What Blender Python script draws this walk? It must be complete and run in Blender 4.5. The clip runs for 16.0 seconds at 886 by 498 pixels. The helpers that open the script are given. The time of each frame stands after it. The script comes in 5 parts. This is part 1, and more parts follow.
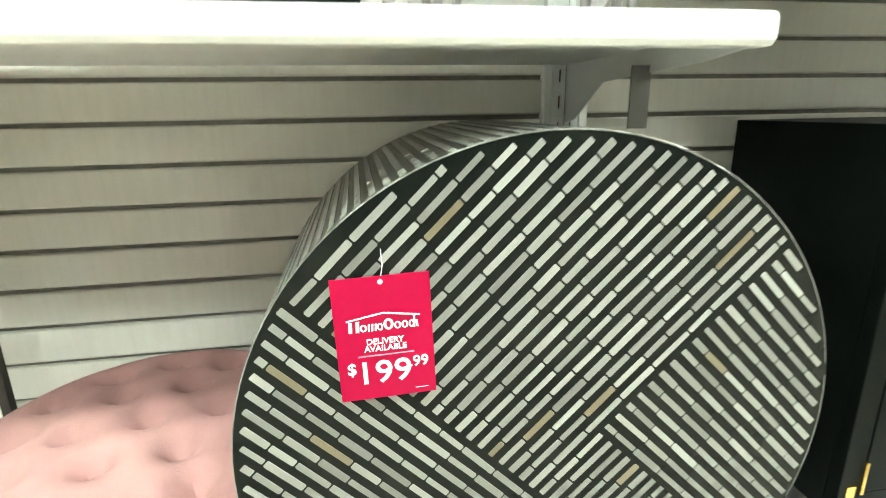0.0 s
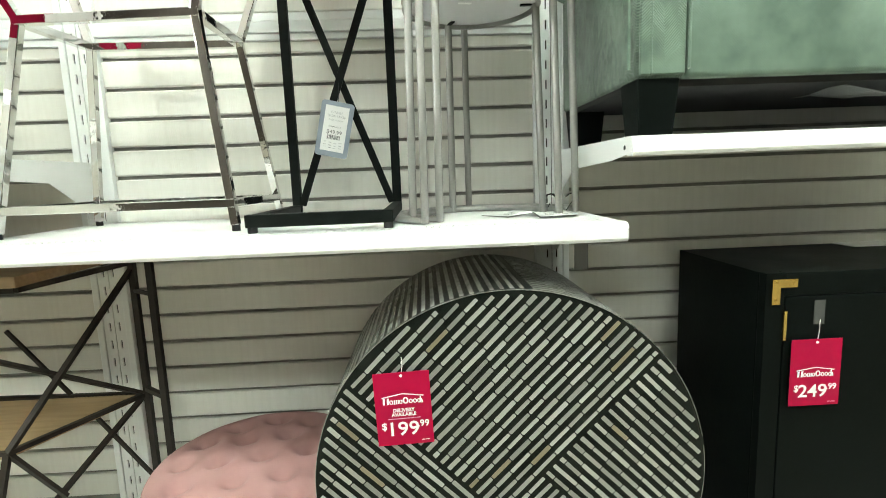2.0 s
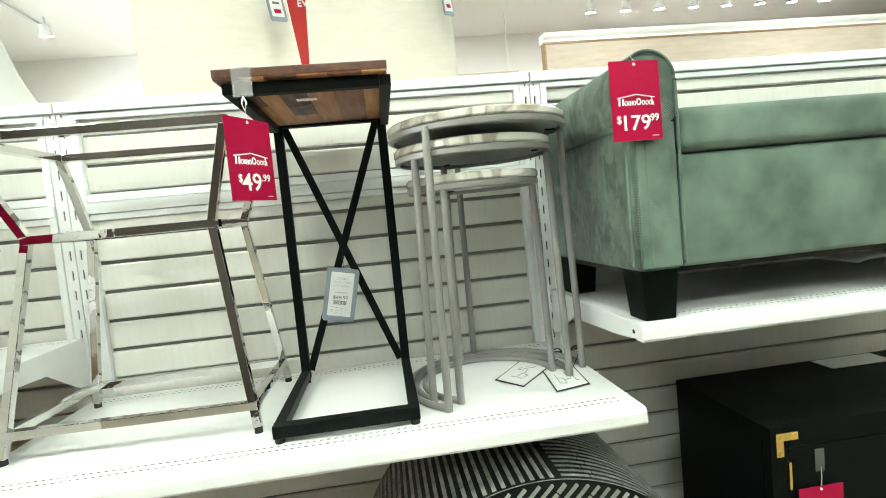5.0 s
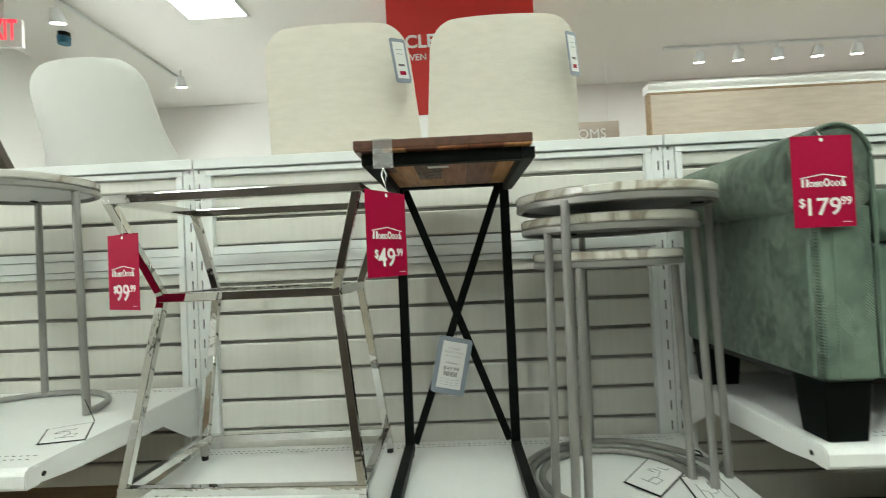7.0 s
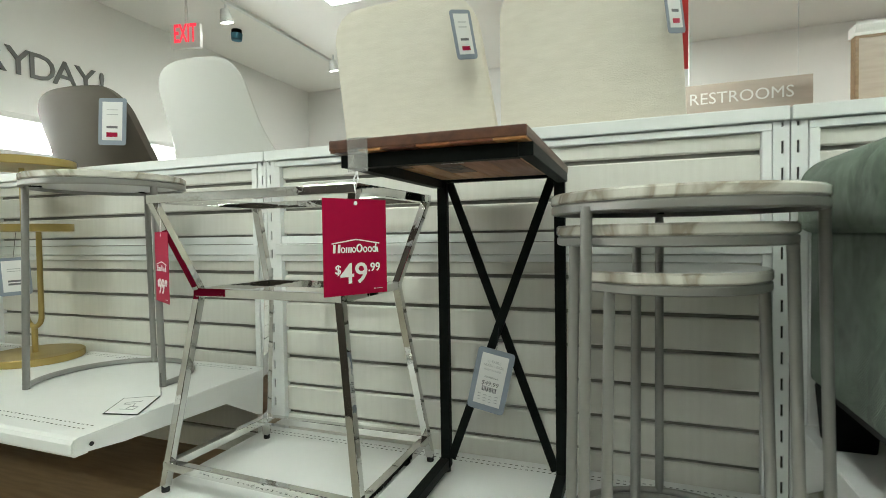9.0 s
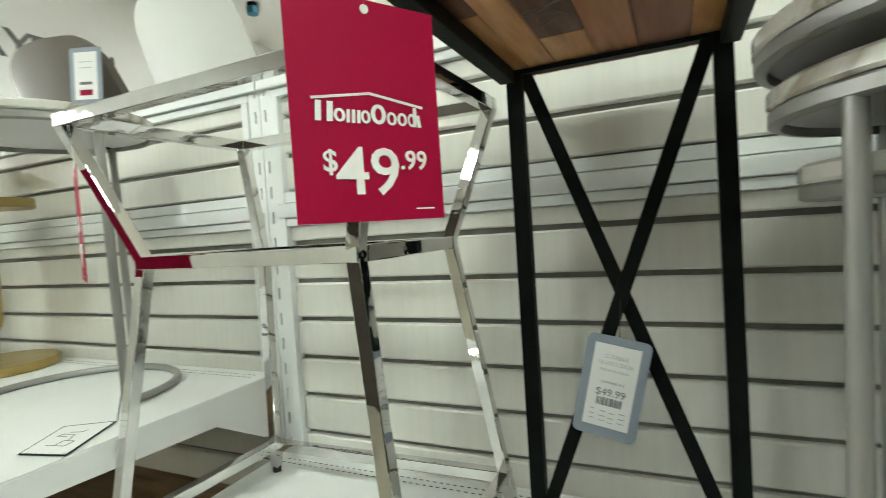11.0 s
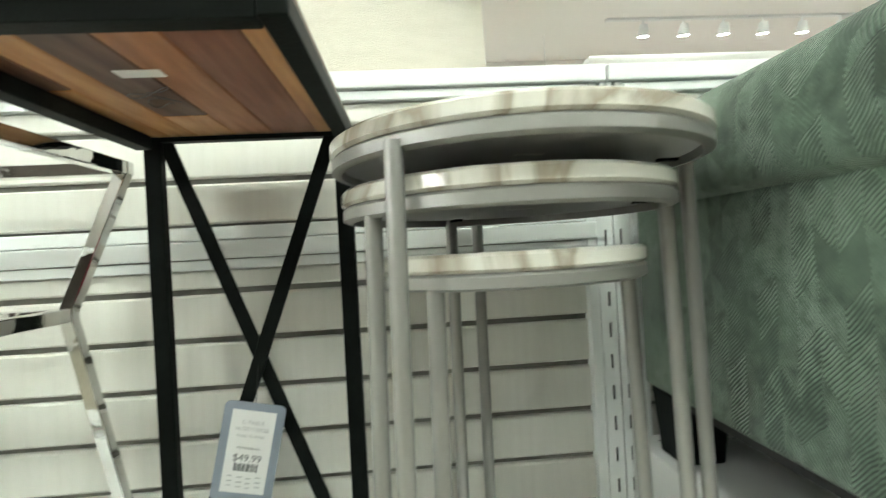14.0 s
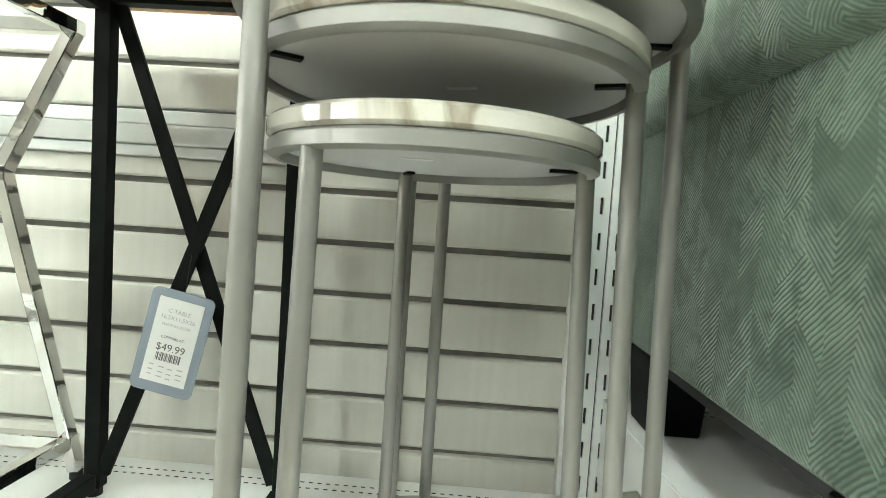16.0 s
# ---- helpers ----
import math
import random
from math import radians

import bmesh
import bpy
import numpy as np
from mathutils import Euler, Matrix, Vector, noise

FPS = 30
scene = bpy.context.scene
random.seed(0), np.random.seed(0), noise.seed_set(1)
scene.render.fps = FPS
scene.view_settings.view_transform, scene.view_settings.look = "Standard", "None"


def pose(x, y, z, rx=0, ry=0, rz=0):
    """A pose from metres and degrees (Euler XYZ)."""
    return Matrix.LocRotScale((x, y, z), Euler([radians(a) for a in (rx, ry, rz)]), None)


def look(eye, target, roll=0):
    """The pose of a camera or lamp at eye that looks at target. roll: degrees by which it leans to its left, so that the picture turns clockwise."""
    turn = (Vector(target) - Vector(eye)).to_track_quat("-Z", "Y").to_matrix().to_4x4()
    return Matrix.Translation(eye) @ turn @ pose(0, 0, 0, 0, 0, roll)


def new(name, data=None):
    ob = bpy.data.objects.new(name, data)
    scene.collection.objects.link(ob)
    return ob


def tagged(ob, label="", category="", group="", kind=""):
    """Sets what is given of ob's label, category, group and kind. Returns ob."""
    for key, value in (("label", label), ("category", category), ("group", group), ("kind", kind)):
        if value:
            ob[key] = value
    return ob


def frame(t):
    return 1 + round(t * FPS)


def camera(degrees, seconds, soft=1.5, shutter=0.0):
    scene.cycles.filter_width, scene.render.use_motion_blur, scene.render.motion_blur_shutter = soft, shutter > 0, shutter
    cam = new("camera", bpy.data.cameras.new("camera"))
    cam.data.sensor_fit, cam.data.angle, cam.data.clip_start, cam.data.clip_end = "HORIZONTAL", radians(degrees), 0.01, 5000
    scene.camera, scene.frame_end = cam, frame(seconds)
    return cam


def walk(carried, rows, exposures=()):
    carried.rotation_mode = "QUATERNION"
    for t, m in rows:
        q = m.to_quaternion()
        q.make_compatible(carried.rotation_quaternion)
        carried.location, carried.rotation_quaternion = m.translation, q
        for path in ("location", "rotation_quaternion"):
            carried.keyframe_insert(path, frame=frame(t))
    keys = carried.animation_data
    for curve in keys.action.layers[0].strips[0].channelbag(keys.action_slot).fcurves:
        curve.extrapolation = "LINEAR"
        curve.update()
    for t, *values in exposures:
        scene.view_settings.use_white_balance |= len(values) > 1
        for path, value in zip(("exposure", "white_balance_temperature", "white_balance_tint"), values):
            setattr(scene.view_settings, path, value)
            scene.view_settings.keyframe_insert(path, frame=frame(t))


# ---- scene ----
cam = camera(82.3, 16.0, 0.62, 0.35)
PATH = [
    (0, (-0.421, -1.015, 1.01), (-0.11, 0.886, 0.473), -0.9),
    (0.5, (-0.402, -1.159, 1.078), (-0.122, 0.762, 0.598), -2.3),
    (1, (-0.372, -1.253, 1.116), (-0.18, 0.689, 0.68), -2.0),
    (1.5, (-0.363, -1.34, 1.158), (-0.273, 0.626, 0.799), -2.0),
    (2, (-0.35, -1.393, 1.19), (-0.286, 0.586, 0.908), -2.2),
    (2.5, (-0.326, -1.433, 1.225), (-0.237, 0.549, 0.976), -2.5),
    (3, (-0.32, -1.444, 1.235), (-0.145, 0.526, 0.943), -2.9),
    (3.5, (-0.367, -1.427, 1.251), (-0.073, 0.526, 0.936), -4.3),
    (4, (-0.42, -1.429, 1.333), (-0.084, 0.532, 1.131), -5.5),
    (4.2, (-0.43, -1.414, 1.378), (-0.105, 0.551, 1.202), -5.7),
    (6.3, (-0.475, -1.377, 1.519), (-0.389, 0.621, 1.537), -3.3),
    (6.5, (-0.495, -1.369, 1.519), (-0.413, 0.629, 1.572), -2.7),
    (7, (-0.534, -1.311, 1.56), (-0.594, 0.687, 1.607), -2.6),
    (7.5, (-0.477, -1.271, 1.61), (-0.778, 0.706, 1.677), -1.3),
    (8, (-0.348, -1.211, 1.634), (-0.842, 0.727, 1.679), 0.3),
    (8.5, (-0.294, -1.176, 1.628), (-0.9, 0.73, 1.635), 0.4),
    (8.7, (-0.275, -1.169, 1.627), (-0.943, 0.716, 1.602), 0.2),
    (10.8, (-0.479, -0.803, 1.533), (-1.204, 1.059, 1.435), -3.9),
    (11, (-0.48, -0.788, 1.532), (-1.311, 1.029, 1.453), -3.8),
    (11.5, (-0.453, -0.761, 1.566), (-1.56, 0.902, 1.466), -3.5),
    (12, (-0.427, -0.742, 1.563), (-1.614, 0.864, 1.45), -2.8),
    (12.5, (-0.415, -0.721, 1.545), (-1.382, 1.025, 1.421), -2.8),
    (13, (-0.427, -0.726, 1.509), (-1.028, 1.179, 1.402), -3.0),
    (13.5, (-0.394, -0.774, 1.523), (-0.595, 1.214, 1.45), -3.1),
    (14, (-0.336, -0.809, 1.57), (-0.198, 1.187, 1.571), -3.1),
    (14.5, (-0.303, -0.817, 1.596), (-0.066, 1.169, 1.626), -2.8),
    (15, (-0.297, -0.797, 1.572), (-0.15, 1.197, 1.564), -0.2),
    (15.5, (-0.231, -0.777, 1.517), (-0.22, 1.221, 1.444), 2.7),
    (16, (-0.204, -0.733, 1.491), (-0.286, 1.262, 1.376), 3.7),
]
walk(cam, [(t, look(eye, target, roll)) for t, eye, target, roll in PATH],
     exposures=[(0, 1.44), (0.5, 1.27), (1.5, 0.80), (3.0, 0.53), (4.2, 0.53), (6.3, -0.22), (7.0, -0.42), (8.0, -0.55), (8.7, -0.58), (11.5, -0.24), (12.2, -0.39), (13.5, 0.2), (14.5, 0.22), (15.5, 0.38), (16.0, 0.58)])

# ---- world and light ----
world = bpy.data.worlds.new("store_world")
scene.world = world
world.use_nodes = True
world.node_tree.nodes["Background"].inputs[0].default_value = (0.9, 0.95, 1.0, 1)
world.node_tree.nodes["Background"].inputs[1].default_value = 0.02
PANEL_POWER = 62.0
FLOOR = 0.08
DECK = 0.255
CEIL = 3.3


# ---- materials ----
def mat(name, col, rough=0.5, metal=0.0, col2=None, scale=8.0, stretch=(1, 1, 1), bump=0.0, bscale=60.0, vary=0.0, coat=0.0, detail=4.0, rvary=0.0, spec=0.5):
    m = bpy.data.materials.new(name)
    m.use_nodes = True
    nt = m.node_tree
    b = nt.nodes["Principled BSDF"]
    b.inputs["Roughness"].default_value = rough
    b.inputs["Metallic"].default_value = metal
    b.inputs["Coat Weight"].default_value = coat
    b.inputs["Specular IOR Level"].default_value = spec
    b.inputs["Coat Roughness"].default_value = 0.08
    tc = nt.nodes.new("ShaderNodeTexCoord")
    mp = nt.nodes.new("ShaderNodeMapping")
    mp.inputs["Scale"].default_value = stretch
    nt.links.new(tc.outputs["Object"], mp.inputs["Vector"])
    nz = nt.nodes.new("ShaderNodeTexNoise")
    nz.inputs["Scale"].default_value = scale
    nz.inputs["Detail"].default_value = detail
    nt.links.new(mp.outputs["Vector"], nz.inputs["Vector"])
    mx = nt.nodes.new("ShaderNodeMix")
    mx.data_type = "RGBA"
    c2 = col2 if col2 else tuple(c * 0.88 for c in col)
    mx.inputs[6].default_value = (*col, 1)
    mx.inputs[7].default_value = (*c2, 1)
    rp = nt.nodes.new("ShaderNodeMapRange")
    rp.inputs["From Min"].default_value = 0.32
    rp.inputs["From Max"].default_value = 0.68
    nt.links.new(nz.outputs["Fac"], rp.inputs["Value"])
    nt.links.new(rp.outputs["Result"], mx.inputs[0])
    out = mx.outputs[2]
    if vary:
        oi = nt.nodes.new("ShaderNodeObjectInfo")
        hs = nt.nodes.new("ShaderNodeHueSaturation")
        mr = nt.nodes.new("ShaderNodeMapRange")
        mr.inputs["To Min"].default_value = 1 - vary
        mr.inputs["To Max"].default_value = 1 + vary
        nt.links.new(oi.outputs["Random"], mr.inputs["Value"])
        nt.links.new(mr.outputs["Result"], hs.inputs["Value"])
        nt.links.new(out, hs.inputs["Color"])
        out = hs.outputs["Color"]
    nt.links.new(out, b.inputs["Base Color"])
    if rvary:
        rr = nt.nodes.new("ShaderNodeMapRange")
        rr.inputs["To Min"].default_value = rough - rvary
        rr.inputs["To Max"].default_value = rough + rvary
        nt.links.new(rp.outputs["Result"], rr.inputs["Value"])
        nt.links.new(rr.outputs["Result"], b.inputs["Roughness"])
    if bump:
        n2 = nt.nodes.new("ShaderNodeTexNoise")
        n2.inputs["Scale"].default_value = bscale
        n2.inputs["Detail"].default_value = 3
        nt.links.new(mp.outputs["Vector"], n2.inputs["Vector"])
        bp = nt.nodes.new("ShaderNodeBump")
        bp.inputs["Strength"].default_value = bump
        bp.inputs["Distance"].default_value = 0.004
        nt.links.new(n2.outputs["Fac"], bp.inputs["Height"])
        nt.links.new(bp.outputs["Normal"], b.inputs["Normal"])
    return m


def glow(name, col, power):
    m = bpy.data.materials.new(name)
    m.use_nodes = True
    b = m.node_tree.nodes["Principled BSDF"]
    b.inputs["Base Color"].default_value = (*col, 1)
    b.inputs["Emission Color"].default_value = (*col, 1)
    b.inputs["Emission Strength"].default_value = power
    return m


M_SLAT = mat("slat_laminate", (0.70, 0.69, 0.64), 0.42, col2=(0.655, 0.645, 0.592), scale=7, stretch=(9, 1, 0.7), bump=0.05, bscale=40, vary=0.015)
# Much darker than the slats: the grooves' shade is put into this colour.
M_GROOVE = mat("groove_shade_back", (0.24, 0.235, 0.21), 0.6, col2=(0.19, 0.185, 0.165), scale=12, stretch=(4, 1, 1))
M_STEEL = mat("white_powder_steel", (0.80, 0.82, 0.81), 0.38, col2=(0.76, 0.78, 0.77), scale=3, bump=0.03, bscale=400)
M_SHELF = mat("white_shelf_enamel", (0.79, 0.80, 0.79), 0.36, col2=(0.75, 0.76, 0.75), scale=4, bump=0.03, bscale=350, rvary=0.06)
# Near-black colour in place of the shade inside slots and holes.
M_HOLE = mat("opening_shade", (0.02, 0.02, 0.02), 0.8)
M_CHROME = mat("polished_chrome", (0.74, 0.735, 0.72), 0.045, 1.0, col2=(0.60, 0.595, 0.58), scale=14, bump=0.17, bscale=20, rvary=0.02)
M_BLACKMETAL = mat("black_iron", (0.0045, 0.006, 0.0052), 0.48, 0.0, col2=(0.008, 0.010, 0.009), scale=30, bump=0.08, bscale=300, spec=0.07)
M_BROWNIRON = mat("dark_brown_iron", (0.030, 0.024, 0.018), 0.5, col2=(0.018, 0.014, 0.011), scale=25, bump=0.1, bscale=220, spec=0.25)
M_GREYMETAL = mat("grey_painted_metal", (0.33, 0.325, 0.305), 0.36, 0.55, col2=(0.29, 0.285, 0.27), scale=10, bump=0.02, bscale=300)
M_GREYBOARD = mat("grey_board", (0.58, 0.58, 0.59), 0.6, col2=(0.54, 0.54, 0.55), scale=6, bump=0.03)
M_GOLD = mat("brushed_gold", (0.47, 0.355, 0.13), 0.36, 0.75, col2=(0.41, 0.305, 0.11), scale=20, bump=0.03, bscale=200)
M_BRASS = mat("brass", (0.75, 0.52, 0.16), 0.25, 0.95, col2=(0.62, 0.42, 0.12), scale=40)
M_BLACKPAINT = mat("black_painted_wood", (0.0025, 0.0038, 0.0033), 0.45, col2=(0.0035, 0.005, 0.0045), scale=5, bump=0.06, bscale=120, rvary=0.06, spec=0.05)
M_LACQUER = mat("black_lacquer", (0.005, 0.007, 0.006), 0.22, col2=(0.010, 0.012, 0.010), scale=20, spec=0.15)
M_BONE = mat("bone_inlay", (0.30, 0.308, 0.285), 0.25, col2=(0.19, 0.195, 0.175), scale=45, vary=0.32, coat=0.15)
M_BONE_YELLOW = mat("aged_bone_inlay", (0.19, 0.165, 0.11), 0.28, col2=(0.11, 0.09, 0.055), scale=40, vary=0.15, coat=0.25)
M_PINK = mat("pink_velvet", (0.40, 0.225, 0.215), 0.85, col2=(0.31, 0.165, 0.158), scale=6, bump=0.12, bscale=500)
M_CREAM = mat("cream_boucle", (0.84, 0.795, 0.70), 0.95, col2=(0.79, 0.745, 0.65), scale=18, stretch=(1, 1, 4), bump=0.4, bscale=210)
M_TAUPE = mat("taupe_leather", (0.105, 0.088, 0.066), 0.6, col2=(0.088, 0.073, 0.054), scale=6, bump=0.12, bscale=250)
M_WHITEPLASTIC = mat("white_plastic", (0.72, 0.72, 0.69), 0.45, col2=(0.69, 0.69, 0.66), scale=3)
M_RED = mat("tag_red_card", (0.365, 0.0028, 0.040), 0.45, col2=(0.335, 0.0028, 0.037), scale=5, spec=0.12)
M_SIGNRED = mat("sign_red_board", (0.56, 0.022, 0.018), 0.5, col2=(0.52, 0.02, 0.016), scale=4)
M_WHITEINK = mat("white_ink", (0.88, 0.88, 0.86), 0.5)
M_PINKINK = mat("pale_pink_ink", (0.72, 0.30, 0.40), 0.5)
M_GREYINK = mat("grey_ink", (0.16, 0.16, 0.17), 0.6)
M_PALEINK = mat("pale_ink", (0.48, 0.48, 0.49), 0.6)
M_CARD = mat("white_card", (0.82, 0.82, 0.81), 0.55, col2=(0.78, 0.78, 0.77), scale=9)
M_TAGGREY = mat("grey_blue_card", (0.27, 0.31, 0.37), 0.55, col2=(0.24, 0.28, 0.34), scale=12)
def clear_film(name, tint, share):
    m = mat(name, tint, 0.12, coat=0.5, scale=60)
    nt = m.node_tree
    b = nt.nodes["Principled BSDF"]
    b.inputs["Alpha"].default_value = share
    return m


M_TAPE = clear_film("clear_tape", (0.62, 0.62, 0.60), 0.30)
M_FILM = clear_film("clear_film", (0.80, 0.82, 0.80), 0.45)
M_CEIL = mat("ceiling_paint", (0.88, 0.87, 0.84), 0.9, col2=(0.86, 0.85, 0.82), scale=1.2, bump=0.04, bscale=90)
M_WALLPAINT = mat("white_wall_paint", (0.87, 0.87, 0.85), 0.8, col2=(0.845, 0.845, 0.825), scale=1.5, bump=0.03, bscale=120)
M_PANELWOOD = mat("pale_wood_panel", (0.46, 0.380, 0.310), 0.55, col2=(0.40, 0.325, 0.262), scale=5, stretch=(1, 1, 7), bump=0.04)
M_FLOOR = mat("floor_tile", (0.38, 0.345, 0.275), 0.35, col2=(0.33, 0.298, 0.235), scale=2.5, vary=0.04)
M_BROWNWOOD = mat("brown_wood", (0.29, 0.19, 0.10), 0.5, col2=(0.21, 0.13, 0.065), scale=9, stretch=(1, 8, 8), bump=0.06)
M_TANWOOD = mat("tan_wood", (0.42, 0.30, 0.16), 0.5, col2=(0.34, 0.235, 0.12), scale=9, stretch=(1, 9, 9), bump=0.06)
# For the unseen south wall: dark to cut front fill and deepen chrome reflections.
M_DARKWALL = mat("unseen_dark_wall", (0.060, 0.047, 0.036), 0.7, col2=(0.035, 0.027, 0.020), scale=2)
M_LETTER = mat("grey_letter", (0.13, 0.13, 0.125), 0.5)
M_LETTERRED = mat("red_letter", (0.55, 0.03, 0.04), 0.5)
M_RUBBER = mat("black_rubber", (0.015, 0.015, 0.015), 0.8)
M_BLUE = mat("blue_plastic", (0.03, 0.16, 0.24), 0.5)
M_EXIT = glow("exit_letters_red", (0.9, 0.03, 0.06), 1.6)
M_LIGHT = glow("light_diffuser", (0.90, 1.0, 0.905), PANEL_POWER)
M_SPOT = glow("spot_lens", (1.0, 0.98, 0.93), 150.0)
M_VALANCE = glow("cove_tube", (0.95, 1.0, 0.97), 75.0)


def marble():
    m = mat("white_marble", (0.66, 0.65, 0.595), 0.10, coat=0.3)
    nt = m.node_tree
    b = nt.nodes["Principled BSDF"]
    tc = nt.nodes.new("ShaderNodeTexCoord")
    n1 = nt.nodes.new("ShaderNodeTexNoise")
    n1.inputs["Scale"].default_value = 5
    n1.inputs["Detail"].default_value = 7
    n1.inputs["Distortion"].default_value = 0.9
    nt.links.new(tc.outputs["Object"], n1.inputs["Vector"])
    cr = nt.nodes.new("ShaderNodeValToRGB")
    e = cr.color_ramp.elements
    e[0].position, e[0].color = 0.40, (0.66, 0.65, 0.595, 1)
    e[1].position, e[1].color = 0.60, (0.64, 0.625, 0.57, 1)
    v = cr.color_ramp.elements.new(0.505)
    v.color = (0.33, 0.29, 0.23, 1)
    w = cr.color_ramp.elements.new(0.47)
    w.color = (0.60, 0.585, 0.525, 1)
    nt.links.new(n1.outputs["Fac"], cr.inputs["Fac"])
    nt.links.new(cr.outputs["Color"], b.inputs["Base Color"])
    return m


M_MARBLE = marble()


def velvet(name, dark, light, rib_shade, relief, least=0.5):
    """Green velvet with an embossed herringbone rib, its relief shading also put into the colour."""
    m = mat(name, dark, 0.75, col2=light, scale=9, detail=9)
    nt = m.node_tree
    b = nt.nodes["Principled BSDF"]
    b.inputs["Sheen Weight"].default_value = 0.22
    b.inputs["Sheen Roughness"].default_value = 0.4
    tc = nt.nodes.new("ShaderNodeTexCoord")
    sp = nt.nodes.new("ShaderNodeSeparateXYZ")
    nt.links.new(tc.outputs["Object"], sp.inputs["Vector"])

    def calc(op, a, c, third=None):
        n = nt.nodes.new("ShaderNodeMath")
        n.operation = op
        for k, s in enumerate((a, c, third)):
            if s is None:
                continue
            if isinstance(s, (int, float)):
                n.inputs[k].default_value = s
            else:
                nt.links.new(s, n.inputs[k])
        return n.outputs[0]
    wob = nt.nodes.new("ShaderNodeTexNoise")
    wob.inputs["Scale"].default_value = 16
    wob.inputs["Detail"].default_value = 3
    nt.links.new(tc.outputs["Object"], wob.inputs["Vector"])
    drift = calc("MULTIPLY_ADD", wob.outputs["Fac"], 0.018, -0.009)
    along = calc("ADD", calc("ADD", sp.outputs["X"], sp.outputs["Y"]), drift)
    zig = calc("PINGPONG", along, 0.026)
    saw = calc("MULTIPLY", zig, 1.05)
    line = calc("ADD", calc("ADD", sp.outputs["Z"], saw), calc("MULTIPLY", drift, 0.12))
    cross = calc("SUBTRACT", sp.outputs["Z"], saw)
    rib_a = calc("SINE", calc("MULTIPLY", line, 2 * math.pi / 0.0050), 0.0)
    rib_b = calc("SINE", calc("MULTIPLY", cross, 2 * math.pi / 0.0054), 0.0)
    cell = nt.nodes.new("ShaderNodeCombineXYZ")
    nt.links.new(calc("FLOOR", calc("DIVIDE", along, 0.026), 0.0), cell.inputs["X"])
    nt.links.new(calc("FLOOR", calc("DIVIDE", line, 0.0450), 0.0), cell.inputs["Y"])
    wn = nt.nodes.new("ShaderNodeTexWhiteNoise")
    nt.links.new(cell.outputs["Vector"], wn.inputs["Vector"])
    turned = calc("GREATER_THAN", wn.outputs["Value"], 0.78)
    rib = calc("ADD", calc("MULTIPLY", rib_b, turned), calc("MULTIPLY", rib_a, calc("SUBTRACT", 1.0, turned)))
    patch = calc("MULTIPLY_ADD", calc("FRACT", calc("MULTIPLY", wn.outputs["Value"], 11.0), 0.0), 0.85, 0.25)
    ribs = calc("MULTIPLY_ADD", rib, 0.5, 0.5)
    brk = nt.nodes.new("ShaderNodeTexNoise")
    brk.inputs["Scale"].default_value = 60
    nt.links.new(tc.outputs["Object"], brk.inputs["Vector"])
    gate = nt.nodes.new("ShaderNodeTexNoise")
    gate.inputs["Scale"].default_value = 7
    gate.inputs["Detail"].default_value = 5
    nt.links.new(tc.outputs["Object"], gate.inputs["Vector"])
    gr = nt.nodes.new("ShaderNodeMapRange")
    gr.inputs["From Min"].default_value = 0.40
    gr.inputs["From Max"].default_value = 0.62
    gr.inputs["To Min"].default_value = least
    nt.links.new(gate.outputs["Fac"], gr.inputs["Value"])
    flat = calc("SUBTRACT", 1.0, gr.outputs["Result"])
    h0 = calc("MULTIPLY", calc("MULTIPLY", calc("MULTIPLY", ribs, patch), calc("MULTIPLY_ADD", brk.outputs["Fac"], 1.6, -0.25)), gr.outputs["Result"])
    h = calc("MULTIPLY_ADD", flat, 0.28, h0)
    bp = nt.nodes.new("ShaderNodeBump")
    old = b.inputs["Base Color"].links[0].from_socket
    # Rib shading multiplied into the base colour: hollows darker, crests lighter.
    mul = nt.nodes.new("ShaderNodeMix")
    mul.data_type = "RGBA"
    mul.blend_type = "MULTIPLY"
    mul.inputs[0].default_value = rib_shade
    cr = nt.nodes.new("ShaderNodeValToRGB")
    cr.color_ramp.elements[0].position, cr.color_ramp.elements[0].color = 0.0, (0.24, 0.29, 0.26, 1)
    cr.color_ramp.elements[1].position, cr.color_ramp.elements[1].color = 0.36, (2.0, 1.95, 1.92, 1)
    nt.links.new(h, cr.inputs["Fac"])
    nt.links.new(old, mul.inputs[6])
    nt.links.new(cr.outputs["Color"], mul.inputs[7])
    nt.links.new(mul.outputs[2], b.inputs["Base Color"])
    bp.inputs["Strength"].default_value = relief
    bp.inputs["Distance"].default_value = 0.003
    nt.links.new(h, bp.inputs["Height"])
    nt.links.new(bp.outputs["Normal"], b.inputs["Normal"])
    return m


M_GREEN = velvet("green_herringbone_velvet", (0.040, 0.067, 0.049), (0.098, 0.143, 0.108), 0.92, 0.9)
# Ribs fade out in noise patches (least 0).
M_GREENPATCH = velvet("green_patchy_velvet", (0.052, 0.088, 0.065), (0.122, 0.176, 0.135), 0.45, 0.6, 0.0)
M_GREENPLAIN = velvet("green_brushed_velvet", (0.055, 0.094, 0.068), (0.138, 0.200, 0.154), 0.04, 0.12)


def plankwood(name, a, c):
    return mat(name, a, 0.42, col2=c, scale=5, stretch=(14, 1.6, 14), bump=0.08, bscale=30, detail=7, rvary=0.06)


